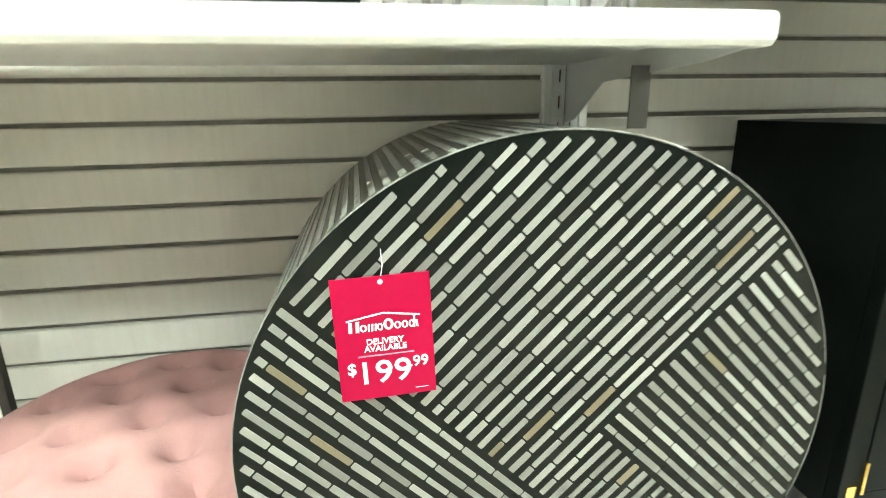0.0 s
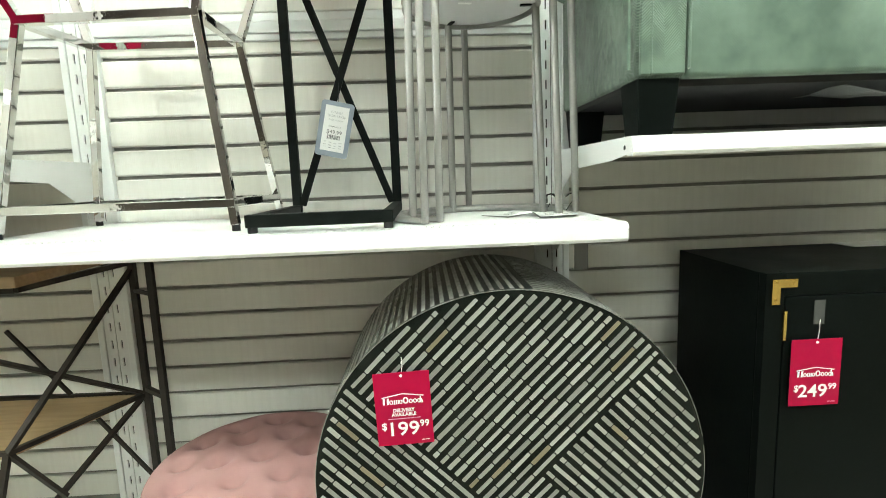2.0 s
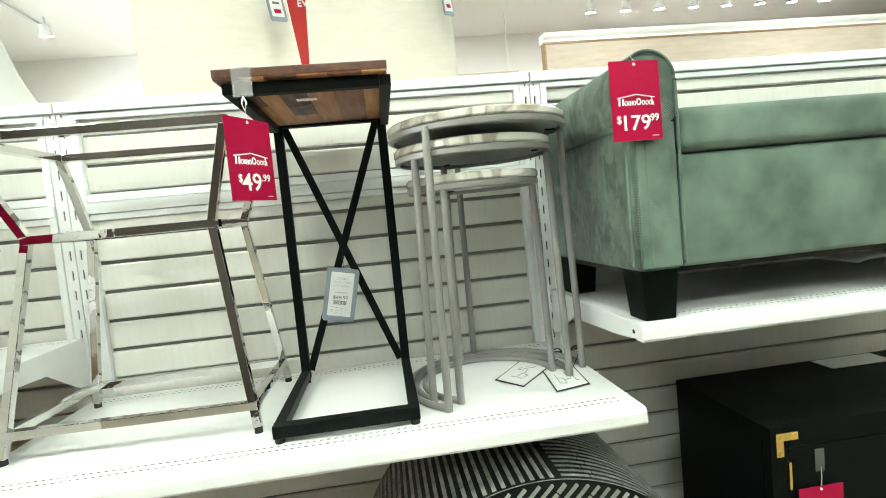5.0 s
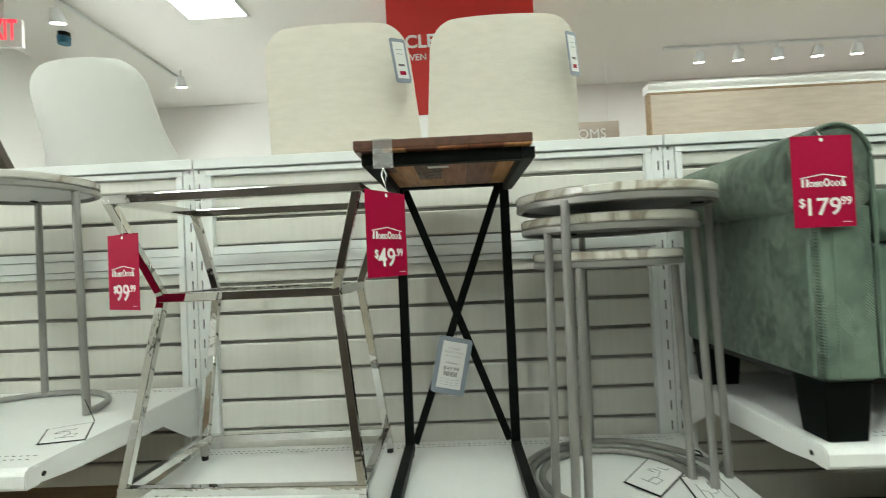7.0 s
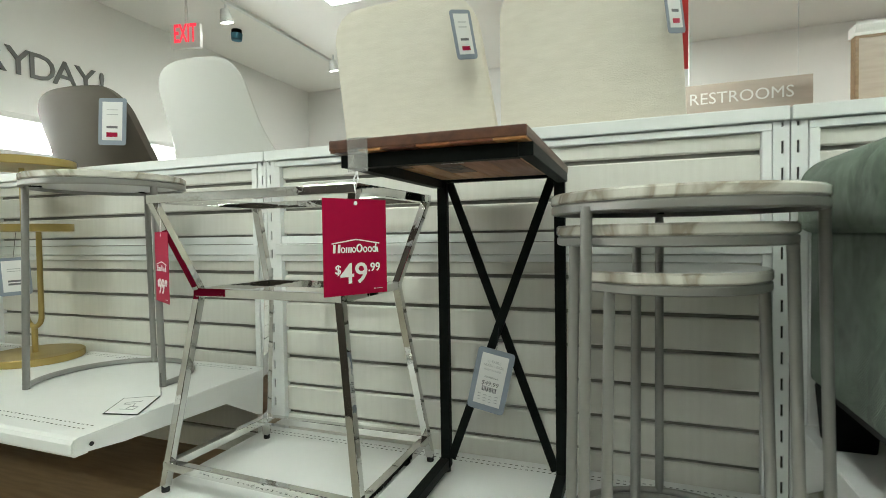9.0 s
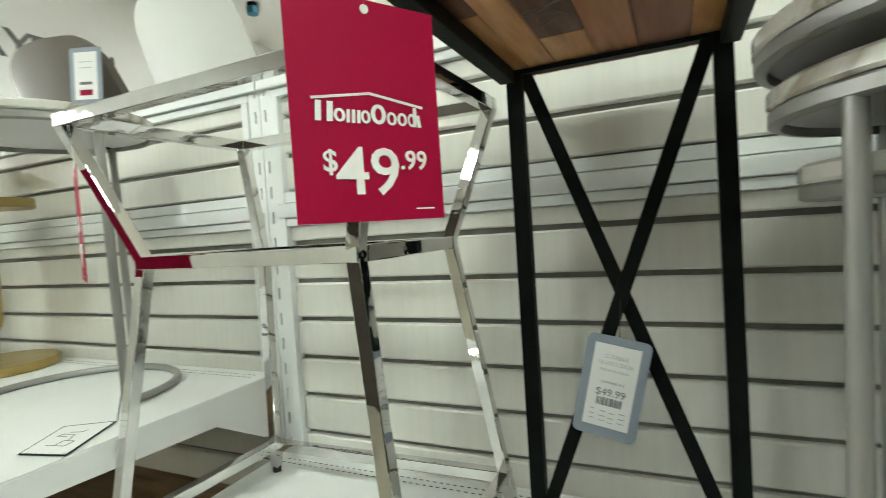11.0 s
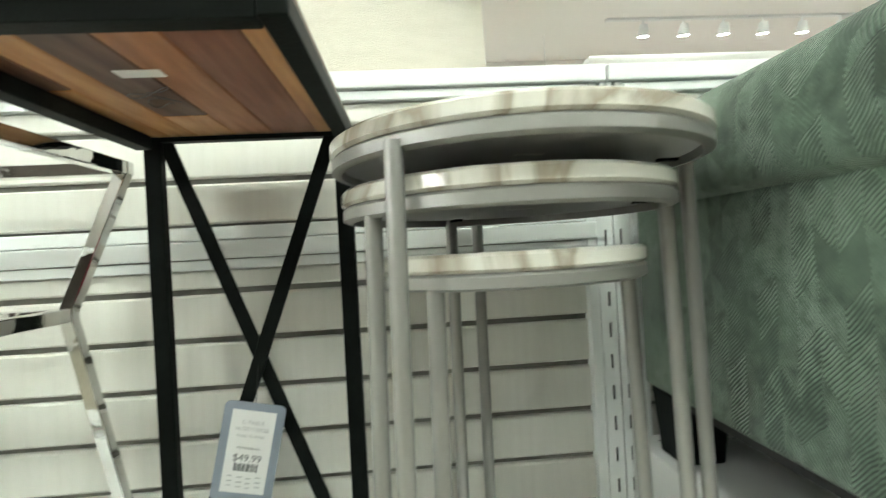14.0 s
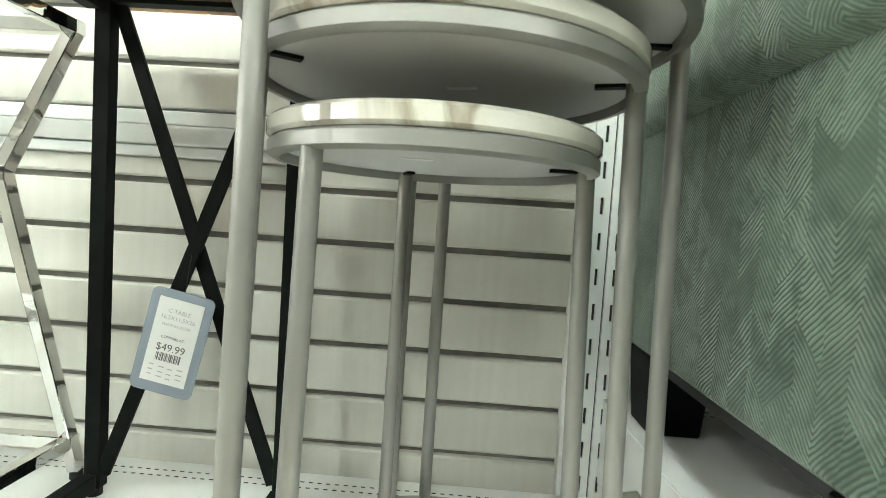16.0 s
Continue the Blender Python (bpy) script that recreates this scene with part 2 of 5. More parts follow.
M_PLANKS = [plankwood("walnut_plank", (0.110, 0.040, 0.018), (0.060, 0.021, 0.010)), plankwood("acacia_plank", (0.37, 0.145, 0.052), (0.23, 0.082, 0.029)),
            plankwood("honey_plank", (0.54, 0.275, 0.105), (0.36, 0.155, 0.054)), plankwood("reddish_plank", (0.225, 0.070, 0.027), (0.135, 0.040, 0.016))]


# ---- mesh helpers ----
def thing(name, loc, label, category, group="", kind=""):
    e = new(name)
    e.location = loc
    e.empty_display_size = 0.05
    return tagged(e, label, category, group, kind)


def part(name, bm, material, parent=None, label="", smooth=False):
    me = bpy.data.meshes.new(name)
    bm.to_mesh(me)
    bm.free()
    for m in (material if isinstance(material, (list, tuple)) else [material]):
        me.materials.append(m)
    if smooth:
        for p in me.polygons:
            p.use_smooth = True
        me.set_sharp_from_angle(angle=radians(38))
    ob = new(name, me)
    if parent is not None:
        ob.parent = parent
        if parent.data is None:
            ob.matrix_parent_inverse = Matrix.Translation(-parent.location)
    return tagged(ob, label)


def solid(name, bm, material, label, category="", group="", kind="", smooth=False):
    ob = part(name, bm, material, None, "", smooth)
    return tagged(ob, label, category, group, kind)


def box(x0, x1, y0, y1, z0, z1, bev=0.0, seg=2, bm=None):
    b = bmesh.new()
    bmesh.ops.create_cube(b, size=1)
    bmesh.ops.scale(b, vec=(x1 - x0, y1 - y0, z1 - z0), verts=b.verts)
    bmesh.ops.translate(b, vec=((x0 + x1) / 2, (y0 + y1) / 2, (z0 + z1) / 2), verts=b.verts)
    if bev:
        bmesh.ops.bevel(b, geom=b.edges[:], offset=bev, segments=seg, affect="EDGES", profile=0.6)
    return merge(bm, b)


def merge(bm, b):
    if bm is None:
        return b
    me = bpy.data.meshes.new("tmp")
    b.to_mesh(me)
    b.free()
    bm.from_mesh(me)
    bpy.data.meshes.remove(me)
    return bm


def bar(a, c, w, h=None, bm=None, sides=4, bev=0.0):
    """A straight bar from a to c: square (w by h) or round (sides above 4, w across)."""
    a, c = Vector(a), Vector(c)
    h = h or w
    L = (c - a).length
    b = bmesh.new()
    if sides == 4:
        bmesh.ops.create_cube(b, size=1)
        bmesh.ops.scale(b, vec=(w, h, L), verts=b.verts)
        if bev:
            bmesh.ops.bevel(b, geom=b.edges[:], offset=bev, segments=2, affect="EDGES", profile=0.5)
    else:
        bmesh.ops.create_cone(b, cap_ends=True, segments=sides, radius1=w / 2, radius2=w / 2, depth=L)
    d = (c - a).normalized()
    z = d
    x = Vector((1, 0, 0)) - d * d.x
    if x.length < 0.2:
        x = Vector((0, 1, 0)) - d * d.y
    x.normalize()
    y = z.cross(x)
    m = Matrix((x, y, z)).transposed().to_4x4()
    m.translation = (a + c) / 2
    b.transform(m)
    return merge(bm, b)


def lathe(profile, centre, steps=48, a0=0.0, a1=2 * math.pi, bm=None):
    """Turn a profile of (radius, height) about the vertical through centre."""
    b = bmesh.new()
    full = abs(a1 - a0 - 2 * math.pi) < 1e-6
    n = steps if full else steps + 1
    rows = []
    for k in range(n):
        a = a0 + (a1 - a0) * k / steps
        rows.append([b.verts.new((centre[0] + r * math.cos(a), centre[1] + r * math.sin(a), centre[2] + z)) for r, z in profile])
    for k in range(steps):
        p, q = rows[k], rows[(k + 1) % n]
        for i in range(len(profile) - 1):
            b.faces.new((p[i], q[i], q[i + 1], p[i + 1]))
    bmesh.ops.remove_doubles(b, verts=b.verts, dist=1e-5)
    bmesh.ops.recalc_face_normals(b, faces=b.faces)
    return merge(bm, b)


def disc(cx, cy, z0, z1, r, bev=0.003, steps=64):
    return lathe([(0, z0), (r - bev, z0), (r, z0 + bev), (r, z1 - bev), (r - bev, z1), (0, z1)], (cx, cy, 0), steps)


def pipe(points, r, sides=10, closed=False, bm=None):
    """A round tube along a line of points."""
    pts = [Vector(p) for p in points]
    b = bmesh.new()
    rings = []
    n = len(pts)
    for i, p in enumerate(pts):
        t = (pts[(i + 1) % n] - pts[i - 1]) if closed or 0 < i < n - 1 else (pts[1] - pts[0] if i == 0 else pts[-1] - pts[-2])
        t.normalize()
        u = t.orthogonal() if abs(t.z) > 0.99 else Vector((0, 0, 1)).cross(t)
        u.normalize()
        v = t.cross(u)
        rings.append([b.verts.new(p + r * (math.cos(2 * math.pi * k / sides) * u + math.sin(2 * math.pi * k / sides) * v)) for k in range(sides)])
    for i in range(n if closed else n - 1):
        p, q = rings[i], rings[(i + 1) % n]
        for k in range(sides):
            b.faces.new((p[k], p[(k + 1) % sides], q[(k + 1) % sides], q[k]))
    if not closed:
        b.faces.new(rings[0][::-1])
        b.faces.new(rings[-1])
    bmesh.ops.recalc_face_normals(b, faces=b.faces)
    return merge(bm, b)


def prism(poly, y0, y1, axis="y", bm=None, bev=0.0):
    """Extrude a closed outline: (x, z) along y, or (y, z) along x, or (x, y) along z."""
    b = bmesh.new()

    def at(p, d):
        return {"y": (p[0], d, p[1]), "x": (d, p[0], p[1]), "z": (p[0], p[1], d)}[axis]
    f = [b.verts.new(at(p, y0)) for p in poly]
    g = [b.verts.new(at(p, y1)) for p in poly]
    b.faces.new(f)
    b.faces.new(g[::-1])
    n = len(poly)
    for i in range(n):
        b.faces.new((f[i], g[i], g[(i + 1) % n], f[(i + 1) % n]))
    bmesh.ops.recalc_face_normals(b, faces=b.faces)
    if bev:
        bmesh.ops.bevel(b, geom=b.edges[:], offset=bev, segments=2, affect="EDGES", profile=0.6)
    return merge(bm, b)


def letters(text, size, m, material, parent, name="lettering", depth=0.0004, align="CENTER", bold=0.0):
    cu = bpy.data.curves.new(name, "FONT")
    cu.body, cu.size, cu.extrude, cu.align_x, cu.align_y, cu.offset = text, size, depth, align, "CENTER", bold
    cu.resolution_u = 3
    tmp = bpy.data.objects.new(name, cu)
    scene.collection.objects.link(tmp)
    bpy.context.view_layer.update()
    me = bpy.data.meshes.new_from_object(tmp.evaluated_get(bpy.context.evaluated_depsgraph_get()))
    bpy.data.objects.remove(tmp)
    me.transform(m)
    me.materials.clear()
    me.materials.append(material)
    me.name = name
    ob = new(name, me)
    ob.parent = parent
    if parent.data is None:
        ob.matrix_parent_inverse = Matrix.Translation(-parent.location)
    return ob


# ---- large structure ----
floor = solid("floor", box(-3.9, 8.0, -4.2, 4.2, FLOOR - 0.1, FLOOR), M_FLOOR, "beige tiled shop floor with a dull shine", "floor", kind="structure")
ceiling = solid("ceiling", box(-3.9, 8.0, -4.2, 4.2, CEIL, CEIL + 0.1), M_CEIL, "off-white painted flat shop ceiling", "ceiling", kind="structure")
solid("wall_west", box(-3.9, -3.8, -4.2, 4.2, FLOOR, CEIL), M_WALLPAINT, "white painted perimeter wall with raised lettering", "wall", kind="structure")
solid("wall_north", box(-3.8, 7.9, 3.9, 4.0, FLOOR, CEIL), M_WALLPAINT, "white painted back wall of the shop", "wall", kind="structure")
solid("wall_east", box(7.9, 8.0, -4.2, 4.2, FLOOR, CEIL), M_WALLPAINT, "white painted side wall of the shop", "wall", kind="structure")
# Added wall out of view; its dark colour shapes fill light and reflections.
solid("wall_south", box(-3.8, 7.9, -4.2, -4.1, FLOOR, CEIL), M_DARKWALL, "unseen dark brown wall added across the aisle to darken reflections", "wall", kind="structure")

GROOVE0, PITCH, GAP = 1.447, 0.0762, 0.0095
slat_mesh = {}


def slat(wall, x0, x1, z0, z1):
    key = round(x1 - x0, 3), round(z1 - z0, 4)
    if key not in slat_mesh:
        w, h = key
        b = bmesh.new()
        prism([(0.0, -h / 2), (0.0105, -h / 2), (0.0105, h / 2), (0.0, h / 2), (-0.0025, h / 2 - 0.003), (-0.0025, -h / 2 + 0.003)], -w / 2, w / 2, "x", b)
        me = bpy.data.meshes.new("slat")
        b.to_mesh(me)
        b.free()
        me.materials.append(M_SLAT)
        slat_mesh[key] = me
    ob = new("slat", slat_mesh[key])
    ob.location = ((x0 + x1) / 2, 0.0105, (z0 + z1) / 2)
    ob.parent = wall
    return ob


def gondola_bay(n, x0, x1):
    # Backing panel, coloured dark for the shade in the slat grooves.
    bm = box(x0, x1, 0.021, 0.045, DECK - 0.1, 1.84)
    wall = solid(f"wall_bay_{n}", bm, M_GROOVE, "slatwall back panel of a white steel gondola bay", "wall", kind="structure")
    part("top_rail", box(x0 + 0.002, x1 - 0.002, -0.012, 0.02, 1.829, 1.856, 0.003), M_STEEL, wall)
    part("rail", box(x0 + 0.030, x1 - 0.030, -0.004, 0.02, 1.812, 1.8265, 0.002), M_STEEL, wall)
    part("rail", box(x0 + 0.030, x1 - 0.030, -0.010, 0.02, 1.574, 1.602, 0.003), M_STEEL, wall)
    part("rail", box(x0 + 0.030, x1 - 0.030, -0.003, 0.02, 1.6035, 1.624, 0.002), M_STEEL, wall)
    part("rail", box(x0 + 0.030, x1 - 0.030, -0.003, 0.02, 1.557, 1.5725, 0.002), M_STEEL, wall)
    for a in (x0 + 0.030, x1 - 0.047):
        part("side_trim", box(a, a + 0.017, -0.006, 0.02, DECK, 1.8115, 0.002), M_STEEL, wall)
    a, c = x0 + 0.0475, x1 - 0.0475
    zs = [1.811, 1.774, 1.697, 1.6245]
    for hi, lo in zip(zs, zs[1:]):
        slat(wall, a, c, lo + GAP / 2, hi - GAP / 2 if hi < 1.81 else hi)
    z = GROOVE0 + PITCH
    slat(wall, a, c, z + GAP / 2, 1.5565)
    while z - PITCH > DECK:
        slat(wall, a, c, z - PITCH + GAP / 2, z - GAP / 2)
        z -= PITCH
    return wall


for n, (x0, x1) in enumerate([(-2.44, -1.22), (-1.22, 0.0), (0.0, 1.22), (1.22, 2.44), (2.44, 3.66)], 1):
    gondola_bay(n, x0, x1)


def upright(x):
    up = thing("upright_post", (x, 0, DECK), "white slotted steel upright pair between the slatwall bays", "upright", "gondola uprights", "structure")
    for s in (-1, 1):
        bm = bmesh.new()
        cols = [(0.0012, 0.0105), (0.0150, 0.0285)]
        for a, c in cols:
            box(min(s * a, s * c) + x, max(s * a, s * c) + x, -0.002, 0.002, DECK, 1.828, bm=bm)
        z = DECK + 0.012
        while z < 1.80:
            box(min(s * 0.0105, s * 0.0150) + x, max(s * 0.0105, s * 0.0150) + x, -0.002, 0.002, z, min(z + 0.0268, 1.828), bm=bm)
            z += 0.0508
        part("post", bm, M_STEEL, up)
    # Dark sheet close behind the slots, painted shade for the hollow post.
    part("slot_shade_backing", box(x - 0.0275, x + 0.0275, 0.0025, 0.0205, DECK, 1.82), M_HOLE, up)


for x in (-2.44, -1.22, 0.0, 1.22, 2.44):
    upright(x)

# returning gondola at the far corner and the run's base deck
side = solid("wall_return", box(-2.50, -2.455, -2.6, -0.02, DECK - 0.1, 1.83), M_SLAT, "plain beige laminate side panel of the returning gondola", "wall", kind="structure")
part("rail", box(-2.505, -2.448, -2.6, -0.02, 1.831, 1.857, 0.003), M_STEEL, side)
part("band", box(-2.455, -2.449, -2.6, -0.02, 1.555, 1.602, 0.002), M_STEEL, side)
part("edge_trim", box(-2.4545, -2.445, -0.05, -0.015, DECK, 1.83, 0.002), M_STEEL, side)
deck = solid("base_deck", box(-2.44, 3.6, -0.60, 0.0, DECK - 0.03, DECK, 0.004), M_SHELF, "white steel base deck of the gondola run", "base deck", kind="structure")
part("kick_plate", box(-2.43, 3.6, -0.57, -0.55, FLOOR, DECK - 0.031), M_STEEL, deck)


def shelf(x0, x1, top, front=-0.53, label="white enamelled steel shelf with perforated edges"):
    th = 0.034
    s = thing("gondola_shelf", ((x0 + x1) / 2, front / 2, top), label, "shelf", "gondola shelves")
    prof = [(-0.004, top), (front + 0.012, top), (front + 0.004, top - 0.003), (front, top - 0.010), (front, top - th + 0.006), (front + 0.005, top - th), (front + 0.03, top - th), (front + 0.03, top - 0.012), (-0.004, top - 0.012)]
    part("deck", prism(prof, x0 + 0.002, x1 - 0.002, "x"), M_SHELF, s)
    # Perforations are flat dark quads on the deck, shade by colour alone.
    for y in (front + 0.045, front + 0.062, -0.045, -0.030):
        bm = bmesh.new()
        k = x0 + 0.03
        while k < x1 - 0.03:
            v = [bm.verts.new((k + dx, y + dy, top + 0.0006)) for dx, dy in ((0, -0.0014), (0.006, -0.0014), (0.006, 0.0014), (0, 0.0014))]
            bm.faces.new(v)
            k += 0.0127
        part("perforation_row", bm, M_HOLE, s)
    for x, d in ((x0 + 0.0005, 1), (x1 - 0.0005, -1)):
        poly = [(-0.002, top - 0.001), (front + 0.006, top - 0.003), (front + 0.002, top - 0.028), (front + 0.10, top - 0.040), (-0.16, top - 0.052), (-0.05, top - 0.115), (-0.002, top - 0.125)]
        br = part("bracket", prism(poly, x, x + d * 0.0025, "x"), M_SHELF, s)
        # Dark disc laid on the bracket as a shaded hole.
        hole = lathe([(0, 0), (0.0042, 0), (0.0042, 0.0012), (0, 0.0012)], (0, 0, 0), 14)
        hole.transform(pose(x - d * 0.0008, front + 0.035, top - 0.019, 0, 90, 0))
        part("hole", hole, M_HOLE, br)
    return s


shelf(-1.222, 0.004, 1.10)
shelf(0.012, 1.218, 1.248, -0.515)
shelf(-2.44, -1.228, 1.262, -0.53)
shelf(1.224, 2.43, 1.20, -0.515)
solid("rear_shelf", box(-2.44, 2.44, 0.05, 0.75, 1.395, 1.42, 0.004), M_SHELF, "white steel shelf on the far side of the gondola", "shelf", kind="structure")


# ---- tags ----
def price_tag(centre, w, h, facing, dollars, cents, hang=None, small="", tilt=0.0, label=""):
    """A red card hanging with its face towards facing (degrees about z, 0 looks to -y)."""
    t = thing("price_tag", centre, label or f"red price card reading ${dollars}.{cents} in white", "price tag", "red price cards")
    m = pose(*centre, 90, 0, facing) @ pose(0, 0, 0, 0, 0, tilt)
    b = box(-w / 2, w / 2, -h / 2, h / 2, -0.0004, 0.0004)
    b.transform(m)
    card = part("card", b, M_RED, t)
    u = m @ Matrix.Translation((0, 0, 0.0008))

    def up(x, y):
        return u @ Matrix.Translation((x * w, y * h, 0))
    hole = lathe([(0, 0), (0.0028, 0), (0.0028, 0.0006), (0, 0.0006)], (0, 0, 0), 12)
    hole.transform(up(0, 0.455))
    part("punch_hole", hole, M_WHITEINK, card)
    lift = 0.125 if small else -0.005
    roof = bmesh.new()
    for a, c in (((-0.375, 0.040), (0.0, 0.083)), ((0.0, 0.083), (0.375, 0.040))):
        bar((a[0] * w, (a[1] + lift) * h, 0), (c[0] * w, (c[1] + lift) * h, 0), 0.0015, 0.0006, bm=roof)
    roof.transform(u)
    part("roof_mark", roof, M_WHITEINK, card)

    def stroke(x0, x1, tall, slant=0.0):
        a, c = (-0.36 + 0.72 * x0) * w, (-0.36 + 0.72 * x1) * w
        y0 = (lift - 0.055) * h
        mark = bmesh.new()
        prism([(a, y0), (c, y0), (c + slant * w, y0 + tall * h), (a + slant * w, y0 + tall * h)], 0.0, 0.0005, "z", mark)
        mark.transform(u)
        part("name_mark", mark, M_WHITEINK, card)

    def hoop(x0, x1, tall):
        a, c = (-0.36 + 0.72 * x0) * w, (-0.36 + 0.72 * x1) * w
        cx, rx, ry = (a + c) / 2, (c - a) / 2, tall * h / 2
        cy = (lift - 0.055) * h + ry
        mark = bmesh.new()
        rim = [(math.cos(math.pi * k / 8), math.sin(math.pi * k / 8)) for k in range(16)]
        f = [mark.verts.new((cx + rx * p, cy + ry * q, 0.0005)) for p, q in rim]
        g = [mark.verts.new((cx + rx * 0.45 * p, cy + ry * 0.62 * q, 0.0005)) for p, q in rim]
        for k in range(16):
            mark.faces.new((f[k], f[(k + 1) % 16], g[(k + 1) % 16], g[k]))
        mark.transform(u)
        part("name_mark", mark, M_WHITEINK, card)
    for x0, x1 in ((0.0, 0.05), (0.10, 0.15)):
        stroke(x0, x1, 0.086, 0.008)
    for x0, x1, tall in ((0.160, 0.262, 0.060), (0.402, 0.490, 0.060), (0.495, 0.640, 0.092), (0.645, 0.745, 0.062), (0.750, 0.850, 0.062), (0.855, 0.935, 0.062)):
        hoop(x0, x1, tall)
    for x0 in (0.270, 0.318, 0.366):
        stroke(x0, x0 + 0.028, 0.058, 0.006)
    stroke(0.915, 0.945, 0.092, 0.005)
    stroke(0.960, 0.995, 0.056, -0.012)
    if small:
        letters("DELIVERY", 0.066 * h, up(0, -0.020), M_WHITEINK, card, bold=0.0002)
        letters("AVAILABLE", 0.066 * h, up(0, -0.078), M_WHITEINK, card, bold=0.0002)
        fine = box(-0.29 * w, 0.29 * w, -0.138 * h, -0.128 * h, 0, 0.0004)
        fine.transform(u)
        part("fine_print", fine, M_PINKINK, card)
    y = -0.285
    three = len(dollars) == 3
    letters(dollars, (0.265 if three else 0.30) * h, up(-0.035, y) @ Matrix.Diagonal((1.1, 1, 1, 1)), M_WHITEINK, card, bold=0.00035)
    letters("$", 0.135 * h, up(-0.365 if three else -0.285, y + 0.050), M_WHITEINK, card, bold=0.0002)
    letters("." + cents, 0.125 * h, up(0.335 if three else 0.285, y + 0.062), M_WHITEINK, card, bold=0.0002)
    ft = box(0.28 * w, 0.42 * w, -0.452 * h, -0.446 * h, 0, 0.0003)
    ft.transform(u)
    part("fine_print", ft, M_WHITEINK, card)
    if hang:
        top = m @ Vector((0, h * 0.455, 0))
        part("string", pipe([top, (Vector(hang) + top) / 2 + Vector((0.002, 0, 0)), hang], 0.0005, 5), M_CARD, t)
    return t


def info_tag(name, m, w, h, lines, parent=None, red=False, hang=None, label="grey card tag with a white printed label"):
    t = thing(name, m.translation, label, "hang tag")
    o = []
    r = 0.008
    for cx, cy, a0 in ((w / 2 - r, h / 2 - r, 0), (-w / 2 + r, h / 2 - r, 90), (-w / 2 + r, -h / 2 + r, 180), (w / 2 - r, -h / 2 + r, 270)):
        o += [(cx + r * math.cos(radians(a0 + k * 30)), cy + r * math.sin(radians(a0 + k * 30))) for k in range(4)]
    b = prism(o, -0.0008, 0.0008, "z")
    b.transform(m)
    card = part("card", b, M_TAGGREY, t)
    b = box(-w * 0.36, w * 0.36, -h * 0.40, h * 0.42, 0.0009, 0.0013)
    b.transform(m)
    lab = part("label", b, M_CARD, card, "white paper label")
    u = m @ Matrix.Translation((0, 0, 0.0015))
    for text, size, y, mt in lines:
        if text == "#":
            b = bmesh.new()
            x = -w * 0.20
            k = 0
            while x < w * 0.20:
                wd = (0.0008, 0.0016, 0.0006, 0.0012, 0.002)[k % 5]
                box(x, x + wd, y * h - size / 2, y * h + size / 2, 0, 0.0002, bm=b)
                x += wd + (0.0008, 0.0012, 0.0006)[k % 3]
                k += 1
            b.transform(u)
            part("barcode", b, mt, card)
        elif text == "~":
            for k in range(4):
                x = (-0.27 + 0.15 * k) * w
                b = box(x, x + (0.075 + 0.02 * (k % 2)) * w, y * h - size / 2 - 0.001 * (k % 3), y * h + size / 2 - 0.001 * (k % 3), 0, 0.0002)
                b.transform(u)
                part("fine_print", b, mt, card)
        elif text == "-":
            b = box(-w * 0.20, w * 0.20, y * h - size / 2, y * h + size / 2, 0, 0.0002)
            b.transform(u)
            part("fine_print", b, mt, card)
        else:
            letters(text, size, u @ Matrix.Translation((0, y * h, 0)), mt, card, depth=0.0001)
    if hang:
        part("string", pipe([m @ Vector((0, h * 0.44, 0)), hang], 0.0006, 5), M_RUBBER, t)
    return t


# ---- mid bay: tables on the shelf ----
S = 1.10


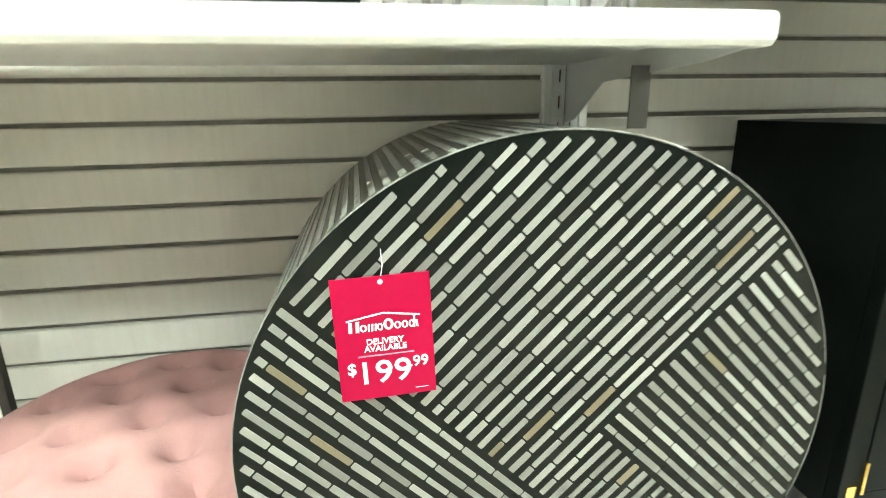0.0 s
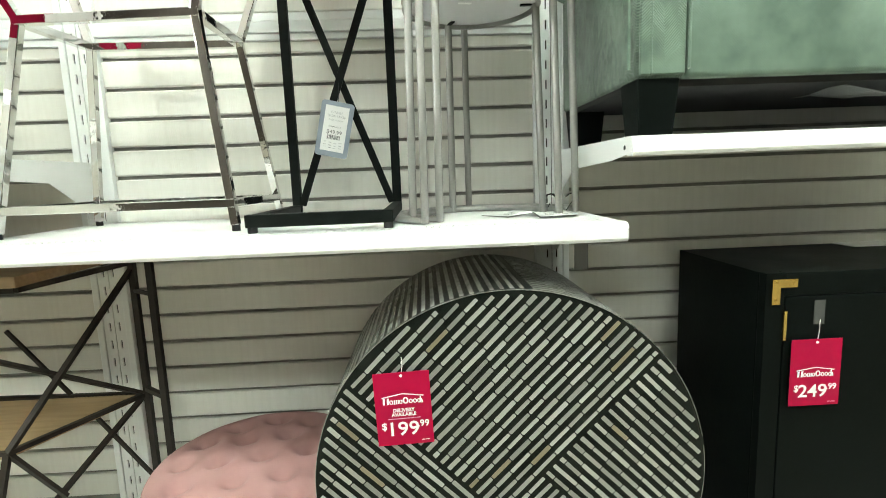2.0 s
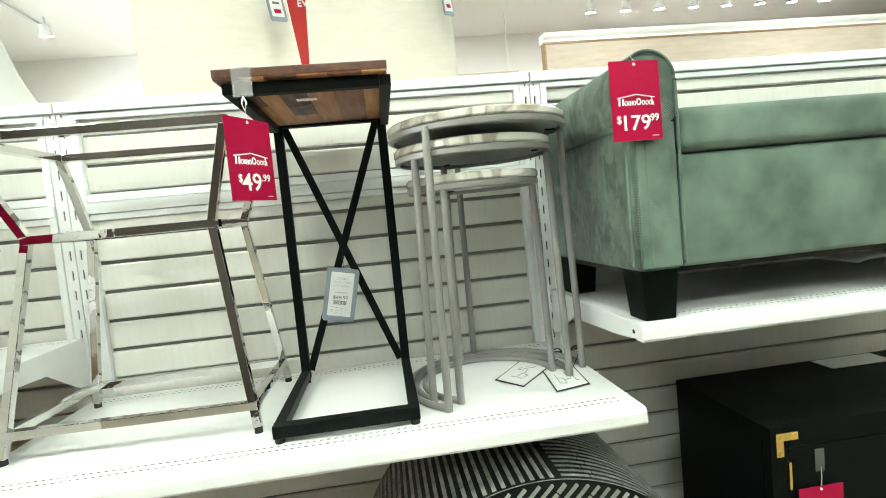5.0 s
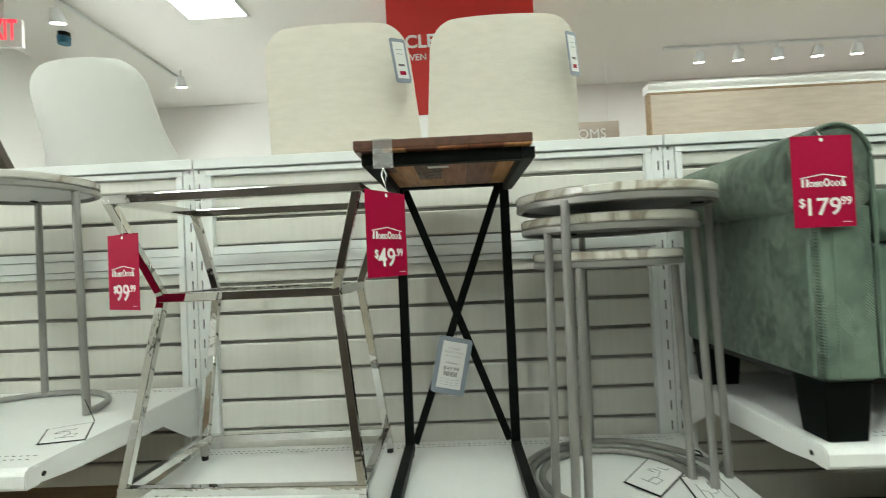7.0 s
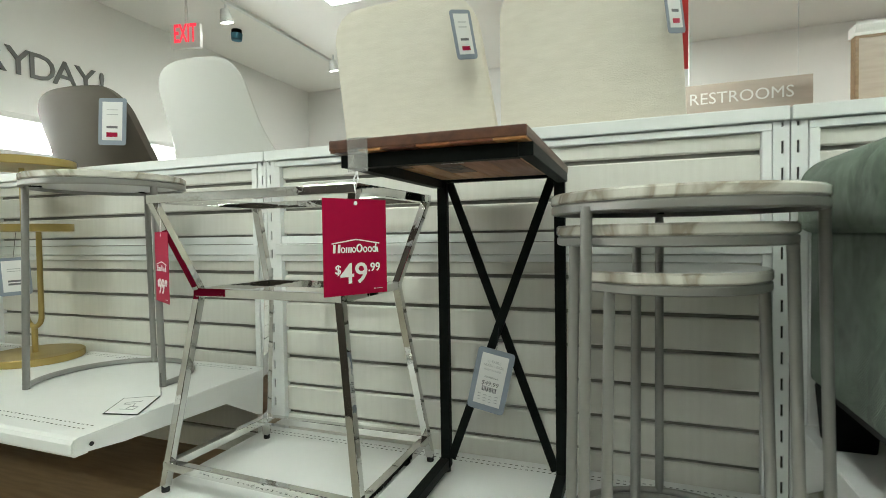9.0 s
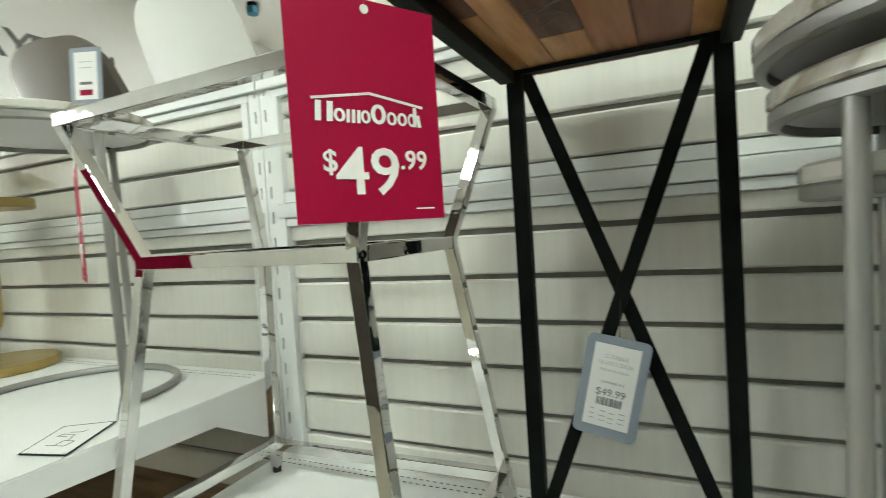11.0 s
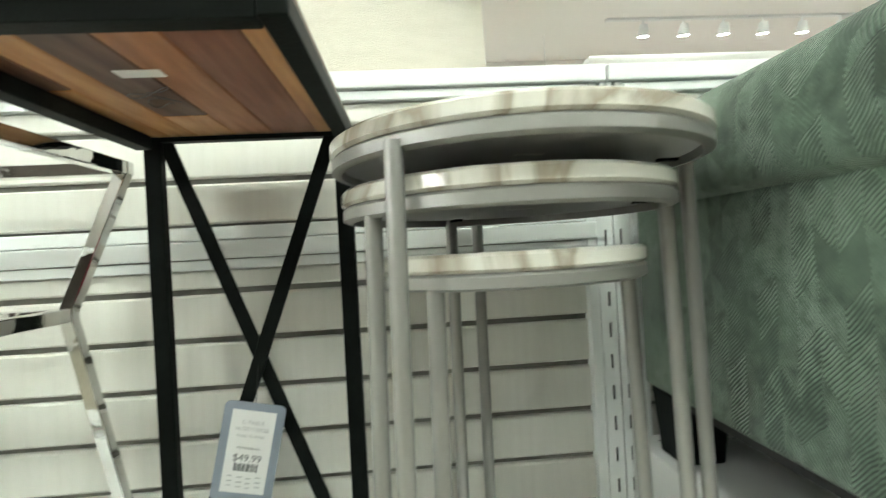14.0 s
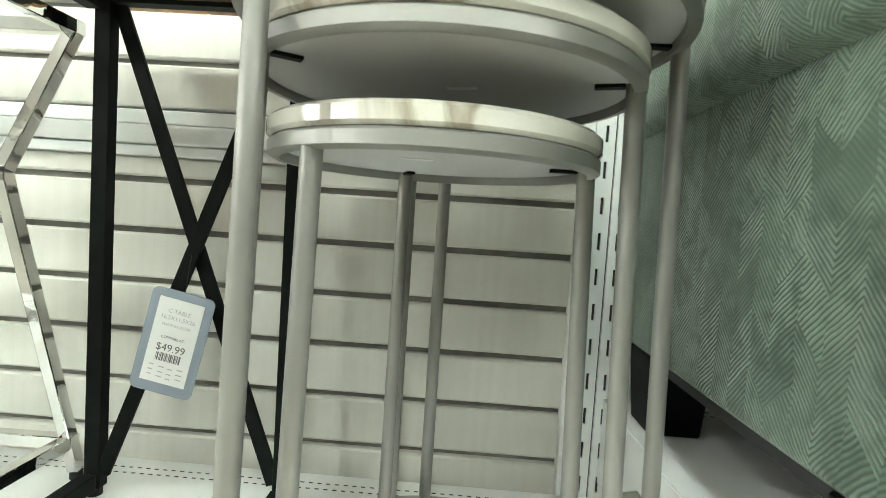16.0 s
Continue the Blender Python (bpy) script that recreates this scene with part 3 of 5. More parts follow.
def c_table():
    t = thing("c_table", (-0.55, -0.27, S), "C-shaped side table with mixed wood plank top on black iron frame", "side table")
    x0, x1, yb, yf = -0.680, -0.408, -0.102, -0.438
    r = 0.0110
    zt = 1.7400
    for x in (x0 + r, x1 - r):
        part("post", bar((x, yb, S + 0.011), (x, yb, zt - 0.0005), 0.0215, 0.0165, bev=0.0015), M_BLACKMETAL, t)
    for x in (x0 + r, x1 - r):
        part("base_rail", bar((x, yb - 0.0125, S + 0.0225), (x, yf - 0.0005, S + 0.0225), 0.0205, 0.0215, bev=0.0015), M_BLACKMETAL, t)
    part("base_rail", bar((x0 + 0.001, yf - 0.012, S + 0.0225), (x1 - 0.001, yf - 0.012, S + 0.0225), 0.0235, bev=0.0015), M_BLACKMETAL, t)
    for x in (x0 + r, x1 - r):
        for y in (yb, yf - 0.012):
            part("foot", lathe([(0, 0), (0.009, 0), (0.009, 0.011), (0, 0.011)], (x, y, S), 14), M_RUBBER, t)
    for k, (a, c) in enumerate([((x0 + 0.024, S + 0.032), (x1 - 0.024, zt - 0.004)), ((x1 - 0.024, S + 0.032), (x0 + 0.024, zt - 0.004))]):
        y = yb + (0.004 if k else -0.004)
        part("cross_brace", bar((a[0], y, a[1]), (c[0], y, c[1]), 0.018, 0.006, bev=0.001), M_BLACKMETAL, t)
    fy = -0.488
    rail = bar((x0 + 0.004, yb - 0.0125, zt - 0.0095), (x0 + 0.004, fy, zt - 0.0095), 0.020, 0.0180, bev=0.001)
    part("top_rail", rail, M_BLACKMETAL, t)
    part("top_rail", bar((x1 - 0.004, yb - 0.0125, zt - 0.0095), (x1 - 0.004, fy, zt - 0.0095), 0.020, 0.0180, bev=0.001), M_BLACKMETAL, t)
    part("top_rail", bar((x0 + 0.0145, fy + 0.010, zt - 0.0095), (x1 - 0.0145, fy + 0.010, zt - 0.0095), 0.0180, 0.020, bev=0.001), M_BLACKMETAL, t)
    part("top_rail", bar((x0 + 0.022, yb, zt - 0.004), (x1 - 0.022, yb, zt - 0.004), 0.016, 0.006), M_BLACKMETAL, t)
    top = part("tabletop", box(-0.6958, -0.4072, -0.5048, -0.0592, 1.7440, 1.7592, 0.002), M_PLANKS[0], t, "dark stained wooden plank top")
    xs = [-0.695, -0.648, -0.612, -0.560, -0.510, -0.452, -0.408]
    kinds = [0, 2, 0, 1, 3, 2]
    for k in range(6):
        ys = [-0.504, -0.06] if k % 2 else [-0.504, -0.30 + 0.05 * k, -0.06]
        for j in range(len(ys) - 1):
            part("plank", box(xs[k] + 0.0003, xs[k + 1] - 0.0003, ys[j] + 0.0003, ys[j + 1] - 0.0003, 1.7410, 1.7585, 0.0012, 1), M_PLANKS[(kinds[k] + 2 * j) % 4], top)
    sq = [(-0.586 + 0.030 * math.sin(k * 0.55) * (1 - k / 40), -0.30 + 0.004 * k * 0.6 + 0.012 * math.cos(k * 0.9), 1.7407) for k in range(26)]
    part("pencil_mark", pipe(sq, 0.0007, 5), M_GREYINK, t, "scribbled dark pencil mark")
    part("sticker", box(-0.585, -0.545, -0.35, -0.332, 1.7402, 1.7409), M_CARD, t, "small white paper sticker")
    return t


c_table()
tp = thing("tape_strip", (-0.648, -0.5, 1.72), "clear tape strip wrapped round the tabletop corner", "tape")
part("strip", box(-0.664, -0.632, -0.5065, -0.5045, 1.712, 1.7595, 0.0005, 1), M_TAPE, tp)
part("strip", box(-0.664, -0.632, -0.5045, -0.46, 1.7595, 1.7607), M_TAPE, tp)
part("cable_tie", pipe([(-0.648, -0.508, 1.712), (-0.642, -0.516, 1.70), (-0.645, -0.520, 1.685), (-0.650, -0.515, 1.70), (-0.648, -0.508, 1.712)], 0.0012, 6), M_CARD, tp)
price_tag((-0.644, -0.522, 1.606), 0.100, 0.133, 60, "49", "99", hang=(-0.646, -0.519, 1.69))
info_tag("hang_tag", pose(-0.562, -0.118, 1.314, 90, 0, 4) @ pose(0, 0, 0, 0, 0, -12.5), 0.079, 0.133,
         [("C-TABLE", 0.0075, 0.30, M_PALEINK), ("16.5X11.5X26", 0.0075, 0.235, M_PALEINK), ("MADE IN INDIA", 0.0052, 0.165, M_PALEINK), ("COMPARE AT:", 0.0048, 0.045, M_GREYINK), ("$49.99", 0.0135, -0.055, M_GREYINK), ("#", 0.0105, -0.145, M_GREYINK), ("~", 0.0012, -0.235, M_PALEINK), ("~", 0.0012, -0.285, M_PALEINK), ("~", 0.0010, -0.33, M_PALEINK)],
         hang=(-0.546, -0.108, 1.43), label="grey-blue hang tag with white price label on the iron brace")


def chrome_table():
    t = thing("chrome_side_table", (-0.95, -0.24, S), "polished chrome faceted side table frame without its top", "side table")
    w = 0.0170
    top = [(-1.175, -0.395), (-0.712, -0.405), (-0.706, -0.108), (-1.162, -0.112)]
    mid = [(-1.107, -0.350), (-0.764, -0.372), (-0.764, -0.142), (-1.098, -0.150)]
    bot = [(-1.190, -0.372), (-0.722, -0.386), (-0.722, -0.068), (-1.176, -0.078)]
    zt, zm, zl, zb = 1.700, 1.513, 1.155, S + 0.012

    def ring(pts, z, name):
        for k in range(4):
            a, c = Vector((*pts[k], z)), Vector((*pts[(k + 1) % 4], z))
            d = (c - a).normalized() * w * 0.49
            part(name, bar(a - (d if k % 2 == 0 else -d), c + (d if k % 2 == 0 else -d), w, w, bev=0.0012), M_CHROME, t)
    ring(top, zt, "top_rail")
    ring(mid, zm, "waist_rail")
    low = []
    for k in range(4):
        f = (zl - zb) / (zm - zb)
        low.append((bot[k][0] + (mid[k][0] - bot[k][0]) * f, bot[k][1] + (mid[k][1] - bot[k][1]) * f))
    ring(low, zl, "stretcher")
    for k in range(4):
        part("upper_leg", bar((*mid[k], zm + 0.004), (*top[k], zt - 0.004), w - 0.001, bev=0.0012), M_CHROME, t)
        leg = part("leg", bar((*bot[k], zb), (*mid[k], zm - 0.004), w - 0.001, bev=0.0012), M_CHROME, t)
        part("foot", lathe([(0, 0), (0.008, 0), (0.008, 0.014), (0, 0.014)], (*bot[k], S), 12), M_RUBBER, leg)
    return t


chrome_table()
price_tag((-1.147, -0.402, 1.566), 0.100, 0.138, -28, "99", "99", hang=(-1.152, -0.402, 1.69))


def ring_table(cx, cy, base, top, r, legs, label, group="", ring_r=None, gap=(250, 330)):
    """Round marble top on a grey metal apron, round legs and an open ring at the floor."""
    t = thing("nesting_table", (cx, cy, base), label, "side table", group)
    part("tabletop", disc(cx, cy, top - 0.0165, top, r, 0.003), M_MARBLE, t, "white marble disc with brown veins", True)
    ap = lathe([(r - 0.006, top - 0.0315), (r - 0.001, top - 0.029), (r - 0.001, top - 0.0195), (r - 0.004, top - 0.0168), (r - 0.011, top - 0.0168), (r - 0.011, top - 0.0315), (r - 0.006, top - 0.0315)], (cx, cy, 0), 64)
    part("apron", ap, M_GREYMETAL, t, "grey metal ring under the top", True)
    part("underside", disc(cx, cy, top - 0.023, top - 0.0168, r - 0.0115, 0.001), M_GREYBOARD, t, "grey board", True)
    rr = (ring_r or r) - 0.010
    rb = rr + 0.012
    for a in legs:
        c, s = math.cos(radians(a)), math.sin(radians(a))
        part("leg", bar((cx + rb * c, cy + rb * s, base + 0.002), (cx + rr * c, cy + rr * s, top - 0.0235), 0.016, sides=14), M_GREYMETAL, t, smooth=True)
        part("bolt_tab", bar((cx + (rr - 0.008) * c, cy + (rr - 0.008) * s, top - 0.0248), (cx + (rr - 0.032) * c, cy + (rr - 0.032) * s, top - 0.0248), 0.009, 0.003), M_BLACKMETAL, t)
    g0, g1 = gap
    pts = []
    n = 48
    for k in range(n + 1):
        a = radians(g1 + (360 + g0 - g1) * k / n)
        pts.append((cx + rb * math.cos(a), cy + rb * math.sin(a), base + 0.0075))
    part("floor_ring", pipe(pts, 0.0072, 10), M_GREYMETAL, t, smooth=True)
    return t


ring_table(-0.217, -0.268, S, 1.680, 0.194, (95, 229, 360), "large round nesting table with white marble top and grey legs", "nest of marble tables", ring_r=0.202, gap=(229, 360))
ring_table(-0.230, -0.2675, S, 1.632, 0.172, (106, 213.7, 343), "middle round nesting table with white marble top and grey legs", "nest of marble tables", gap=(213.7, 343))
ring_table(-0.2356, -0.269, S, 1.5655, 0.1456, (108, 234.4, 358), "small round nesting table with white marble top and grey legs", "nest of marble tables", gap=(234.4, 358))


def booklet(corners, z, hang):
    t = thing("leaflet_tag", (sum(c[0] for c in corners) / 4, sum(c[1] for c in corners) / 4, z), "black-bordered white leaflet tag with a line drawing", "hang tag", "leaflets on the shelf")
    mid = Vector((sum(c[0] for c in corners) / 4, sum(c[1] for c in corners) / 4))
    part("card", prism([tuple(c) for c in corners], z, z + 0.0008, "z"), M_BLACKMETAL, t, "black card border")
    inner = [tuple(mid + (Vector(c) - mid) * 0.93) for c in corners]
    part("face", prism(inner, z + 0.0009, z + 0.0013, "z"), M_CARD, t, "white printed face")
    ln = bmesh.new()
    a, c, d, e = [mid + (Vector(q) - mid) * 0.5 for q in corners]
    def inside(r, t):
        return a + (c - a) * r + (e - a) * t
    sketch = [(0.0, 0.1, 0.0, 0.9), (0.0, 0.9, 0.35, 1.0), (0.35, 1.0, 0.35, 0.55), (0.35, 0.55, 0.0, 0.45), (0.35, 0.7, 0.8, 0.6), (0.8, 0.6, 0.8, 0.1), (0.8, 0.1, 0.62, 0.0), (0.62, 0.0, 0.62, 0.4), (0.95, 0.3, 1.0, 0.8), (1.0, 0.8, 1.15, 0.85)]
    for x0, y0, x1, y1 in sketch:
        p, q = inside(x0, y0), inside(x1, y1)
        bar((p.x, p.y, z + 0.0016), (q.x, q.y, z + 0.0016), 0.0012, 0.0004, bm=ln)
    part("line_drawing", ln, M_GREYINK, t)
    part("string", pipe([(corners[hang[0]][0], corners[hang[0]][1], z + 0.002), hang[1]], 0.0009, 5), M_BLACKMETAL, t)
    return t


booklet([(-0.226, -0.277), (-0.130, -0.155), (-0.066, -0.215), (-0.178, -0.345)], 1.1012, (2, (-0.066, -0.25, 1.122)))
booklet([(-0.110, -0.262), (-0.033, -0.262), (-0.045, -0.385), (-0.125, -0.405)], 1.1032, (1, (-0.014, -0.245, 1.124)))

for a, c in (((-0.066, -0.25), 0.013), ((-0.014, -0.245), 0.013)):
    z = thing("cable_tie", (*a, 1.14), "black plastic cable tie looped round a table leg", "cable tie", "cable ties")
    part("loop", pipe([(a[0] + c * math.cos(k * math.pi / 6), a[1] + 0.008 + c * math.sin(k * math.pi / 6), 1.138 + 0.004 * math.sin(k * 0.9)) for k in range(12)], 0.0016, 6, True), M_RUBBER, z)
for x, y, z, a in ((-0.215, -0.33, 1.6565, 10), (-0.215, -0.275, 1.6085, -14), (-0.25, -0.29, 1.5420, 6)):
    st = thing("paper_sticker", (x, y, z), "small torn white sticker under a round tabletop", "sticker", "stickers under the tables")
    bq = box(-0.014, 0.014, -0.004, 0.004, -0.0004, 0.0)
    bq.transform(pose(x, y, z, 0, 0, a))
    part("paper", bq, M_CARD, st)

# ---- right bay: bench and cabinet ----
B = 1.248


def bench():
    t = thing("storage_bench", (0.6, -0.26, B), "sage green velvet storage bench with rolled arms and black feet", "bench")
    yb, yf = -0.035, -0.505
    zb = 1.345
    part("body", box(0.11, 1.09, yf + 0.006, yb, zb, 1.556, 0.010, 3), M_GREENPLAIN, t, smooth=True)
    part("lid", box(0.112, 1.088, yf - 0.006, yb, 1.560, 1.642, 0.022, 5), M_GREENPLAIN, t, "padded lid", True)
    part("dust_cover", box(0.03, 1.17, yf + 0.03, yb - 0.01, zb - 0.012, zb + 0.004), M_RUBBER, t)
    for s, x in ((1, 0.006), (-1, 1.196)):
        a, c = (x, x + 0.103) if s > 0 else (x - 0.103, x)
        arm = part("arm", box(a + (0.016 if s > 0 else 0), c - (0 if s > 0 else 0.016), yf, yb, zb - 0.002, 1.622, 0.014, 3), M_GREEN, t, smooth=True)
        part("front_panel", box(a + 0.020, c - 0.004, yf - 0.0035, yf + 0.004, zb + 0.004, 1.616, 0.002, 1), M_GREENPATCH, arm, "brushed velvet front panel with patchy ribs")
        mid = (a + c) / 2
        o = []
        for k in range(17):
            th = math.pi * k / 16
            o.append((mid - 0.0545 * math.cos(th), 1.690 + 0.058 * math.sin(th)))
        o += [(mid + 0.0545, 1.640), (mid + 0.050, 1.622), (mid + 0.030, 1.612), (mid - 0.030, 1.612), (mid - 0.050, 1.622), (mid - 0.0545, 1.640)]
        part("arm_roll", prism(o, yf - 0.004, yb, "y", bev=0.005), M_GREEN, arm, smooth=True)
        line = [(mid - 0.0545 * math.cos(math.pi * k / 16) * 0.96, yf - 0.006, 1.690 + 0.055 * math.sin(math.pi * k / 16)) for k in range(17)]
        part("piping", pipe([(line[0][0], yf - 0.006, zb + 0.012)] + line + [(line[-1][0], yf - 0.006, zb + 0.012)], 0.0028, 8), M_GREENPLAIN, arm, smooth=True)
        part("seam", pipe([(mid - 0.012, yf - 0.0040, zb + 0.006), (mid - 0.012, yf - 0.0040, 1.612)], 0.0014, 6), M_GREENPLAIN, arm)
    for x in (0.062, 0.650, 1.140):
        for y in (yf + 0.042, yb - 0.06):
            if x == 0.650 and y > -0.2:
                continue
            b = bmesh.new()
            bmesh.ops.create_cube(b, size=1)
            for v in b.verts:
                k = 0.038 if v.co.z > 0 else 0.031
                v.co = Vector((x + (k if v.co.x > 0 else -k), y + (k if v.co.y > 0 else -k), zb - 0.001 if v.co.z > 0 else B + 0.0005))
            bmesh.ops.bevel(b, geom=b.edges[:], offset=0.002, segments=1, affect="EDGES")
            part("foot", b, M_BLACKPAINT, t, "black tapered block foot")
    return t


bench()
fl = bmesh.new()
rng = random.Random(3)
ws = [[fl.verts.new((0.42 + 0.04 * i + rng.uniform(-0.008, 0.008), -0.475 + 0.05 * j, 1.327 - 0.016 * math.sin(i * 0.6) * (1 - j / 4) + rng.uniform(-0.004, 0.004))) for i in range(9)] for j in range(4)]
for j in range(3):
    for i in range(8):
        fl.faces.new((ws[j][i], ws[j][i + 1], ws[j + 1][i + 1], ws[j + 1][i]))
wrap = thing("plastic_wrap", (0.52, -0.4, 1.33), "crumpled clear plastic wrap sagging under the bench", "plastic wrap")
part("film", fl, M_FILM, wrap, smooth=True)
price_tag((0.026, -0.523, 1.655), 0.097, 0.140, 4, "179", "99", hang=(0.026, -0.515, 1.735))


def cabinet():
    x0, x1, yf, yb, zt = 0.305, 1.033, -0.452, -0.115, 0.980
    t = thing("cabinet", ((x0 + x1) / 2, (yf + yb) / 2, DECK), "black painted two-door cabinet with brass corners and ring pulls", "cabinet")
    zb = DECK + 0.10
    part("body", box(x0, x1, yf + 0.022, yb, zb, zt - 0.001, 0.002), M_BLACKPAINT, t)
    fr = box(x0, x0 + 0.0385, yf, yf + 0.0215, zb, zt, 0.0015)
    box(x1 - 0.0385, x1, yf, yf + 0.0215, zb, zt, 0.0015, bm=fr)
    box(x0 + 0.039, x1 - 0.039, yf, yf + 0.0215, zt - 0.046, zt, 0.0015, bm=fr)
    box(x0 + 0.039, x1 - 0.039, yf, yf + 0.0215, zb, zb + 0.046, 0.0015, bm=fr)
    part("face_frame", fr, M_BLACKPAINT, t)
    mid = (x0 + x1) / 2
    for s, (a, c) in ((1, (x0 + 0.0405, mid - 0.001)), (-1, (mid + 0.001, x1 - 0.0405))):
        d = part("door", box(a, c, yf - 0.001, yf + 0.0205, zb + 0.048, zt - 0.048, 0.0015), M_BLACKPAINT, t)
        hx = mid - s * 0.033
        plate = lathe([(0, 0), (0.012, 0), (0.012, 0.003), (0.006, 0.010), (0, 0.011)], (0, 0, 0), 20)
        plate.transform(pose(hx, yf - 0.001, 0.652, 90, 0, 0))
        pl = part("pull_plate", plate, M_BRASS, d, smooth=True)
        rg = pipe([(hx + 0.0225 * math.sin(2 * math.pi * k / 28), yf - 0.011 - 0.002 * math.cos(2 * math.pi * k / 28), 0.628 + 0.0245 * math.cos(2 * math.pi * k / 28)) for k in range(28)], 0.0036, 8, True)
        part("ring_pull", rg, M_BRASS, d, "brass ring", True)
        for z in (0.875, 0.43):
            part("hinge", box((a if s > 0 else c) - 0.003, (a if s > 0 else c) + 0.003, yf - 0.004, yf + 0.001, z - 0.03, z + 0.03, 0.001), M_BRASS, d, "brass hinge")
    for s, x in ((1, x0 + 0.012), (-1, x1 - 0.012)):
        for u, z in ((-1, zt - 0.012), (1, zb + 0.012)):
            p = [(0, 0), (0.050, 0), (0.050, 0.0165), (0.0165, 0.0165), (0.0165, 0.050), (0, 0.050)]
            poly = [(x + s * q, z + u * r) for q, r in p]
            br = part("corner_bracket", prism(poly, yf - 0.0025, yf - 0.0002, "y"), M_BRASS, t, "brass corner bracket")
            for q, r in ((0.008, 0.008), (0.042, 0.008), (0.008, 0.042)):
                sc = lathe([(0, 0), (0.0035, 0), (0.0025, 0.0018), (0, 0.0022)], (0, 0, 0), 10)
                sc.transform(pose(x + s * q, yf - 0.0024, z + u * r, 90, 0, 0))
                part("screw", sc, M_BRASS, br)
    for x in (x0 + 0.03, x1 - 0.03):
        for y in (yf + 0.03, yb - 0.03):
            part("leg", bar((x, y, DECK + 0.0005), (x, y, zb - 0.0005), 0.045, bev=0.003), M_BLACKPAINT, t)
    return t


cabinet()
hk = thing("hook_strip", (0.415, -0.456, 0.93), "clear plastic hook strip stuck to a cabinet door", "hook")
part("strip", box(0.403, 0.425, -0.4550, -0.4535, 0.875, 0.924, 0.0005, 1), mat("smoked_plastic", (0.05, 0.055, 0.055), 0.2, coat=0.5), hk)
price_tag((0.407, -0.462, 0.779), 0.102, 0.137, 0, "249", "99", hang=(0.414, -0.457, 0.885))
info_tag("hang_tag", pose(0.665, -0.468, 0.475, 90, 0, 0) @ pose(0, 0, 0, 0, 0, -4), 0.070, 0.125, [("-", 0.002, 0.25, M_PALEINK), ("-", 0.002, 0.2, M_PALEINK), ("-", 0.006, -0.05, M_GREYINK), ("#", 0.010, -0.14, M_GREYINK)], hang=(0.655, -0.466, 0.61), label="dark blue hang tag with white label on a ring pull")
lf = thing("paper_sheet", (0.78, -0.26, 0.981), "flat pale paper sheet lying on the cabinet top", "paper")
part("sheet", box(0.70, 0.88, -0.20, -0.13, 0.981, 0.983), M_CARD, lf)
pl = thing("label_strip", (-0.011, -0.3, 1.06), "small dark plastic label holder hanging under the shelf edge", "label holder")
st = box(-0.026, 0.004, -0.303, -0.300, 0.976, 1.0645)
part("strip", st, mat("grey_strip", (0.11, 0.105, 0.095), 0.5), pl)

# ---- below the shelf: inlaid drum, ottoman, iron console ----
DX, DZ, DR, DF, DB = -0.208, 0.622, 0.366, -0.520, -0.105


def unit_piece(mt, name="inlay_strip"):
    b = bmesh.new()
    pts = [(-0.5, -0.36), (-0.47, -0.5), (0.47, -0.5), (0.5, -0.36), (0.5, 0.36), (0.47, 0.5), (-0.47, 0.5), (-0.5, 0.36)]
    prism(pts, 0.0, 1.0, "z", b)
    me = bpy.data.meshes.new(name)
    b.to_mesh(me)
    b.free()
    me.materials.append(mt)
    return me


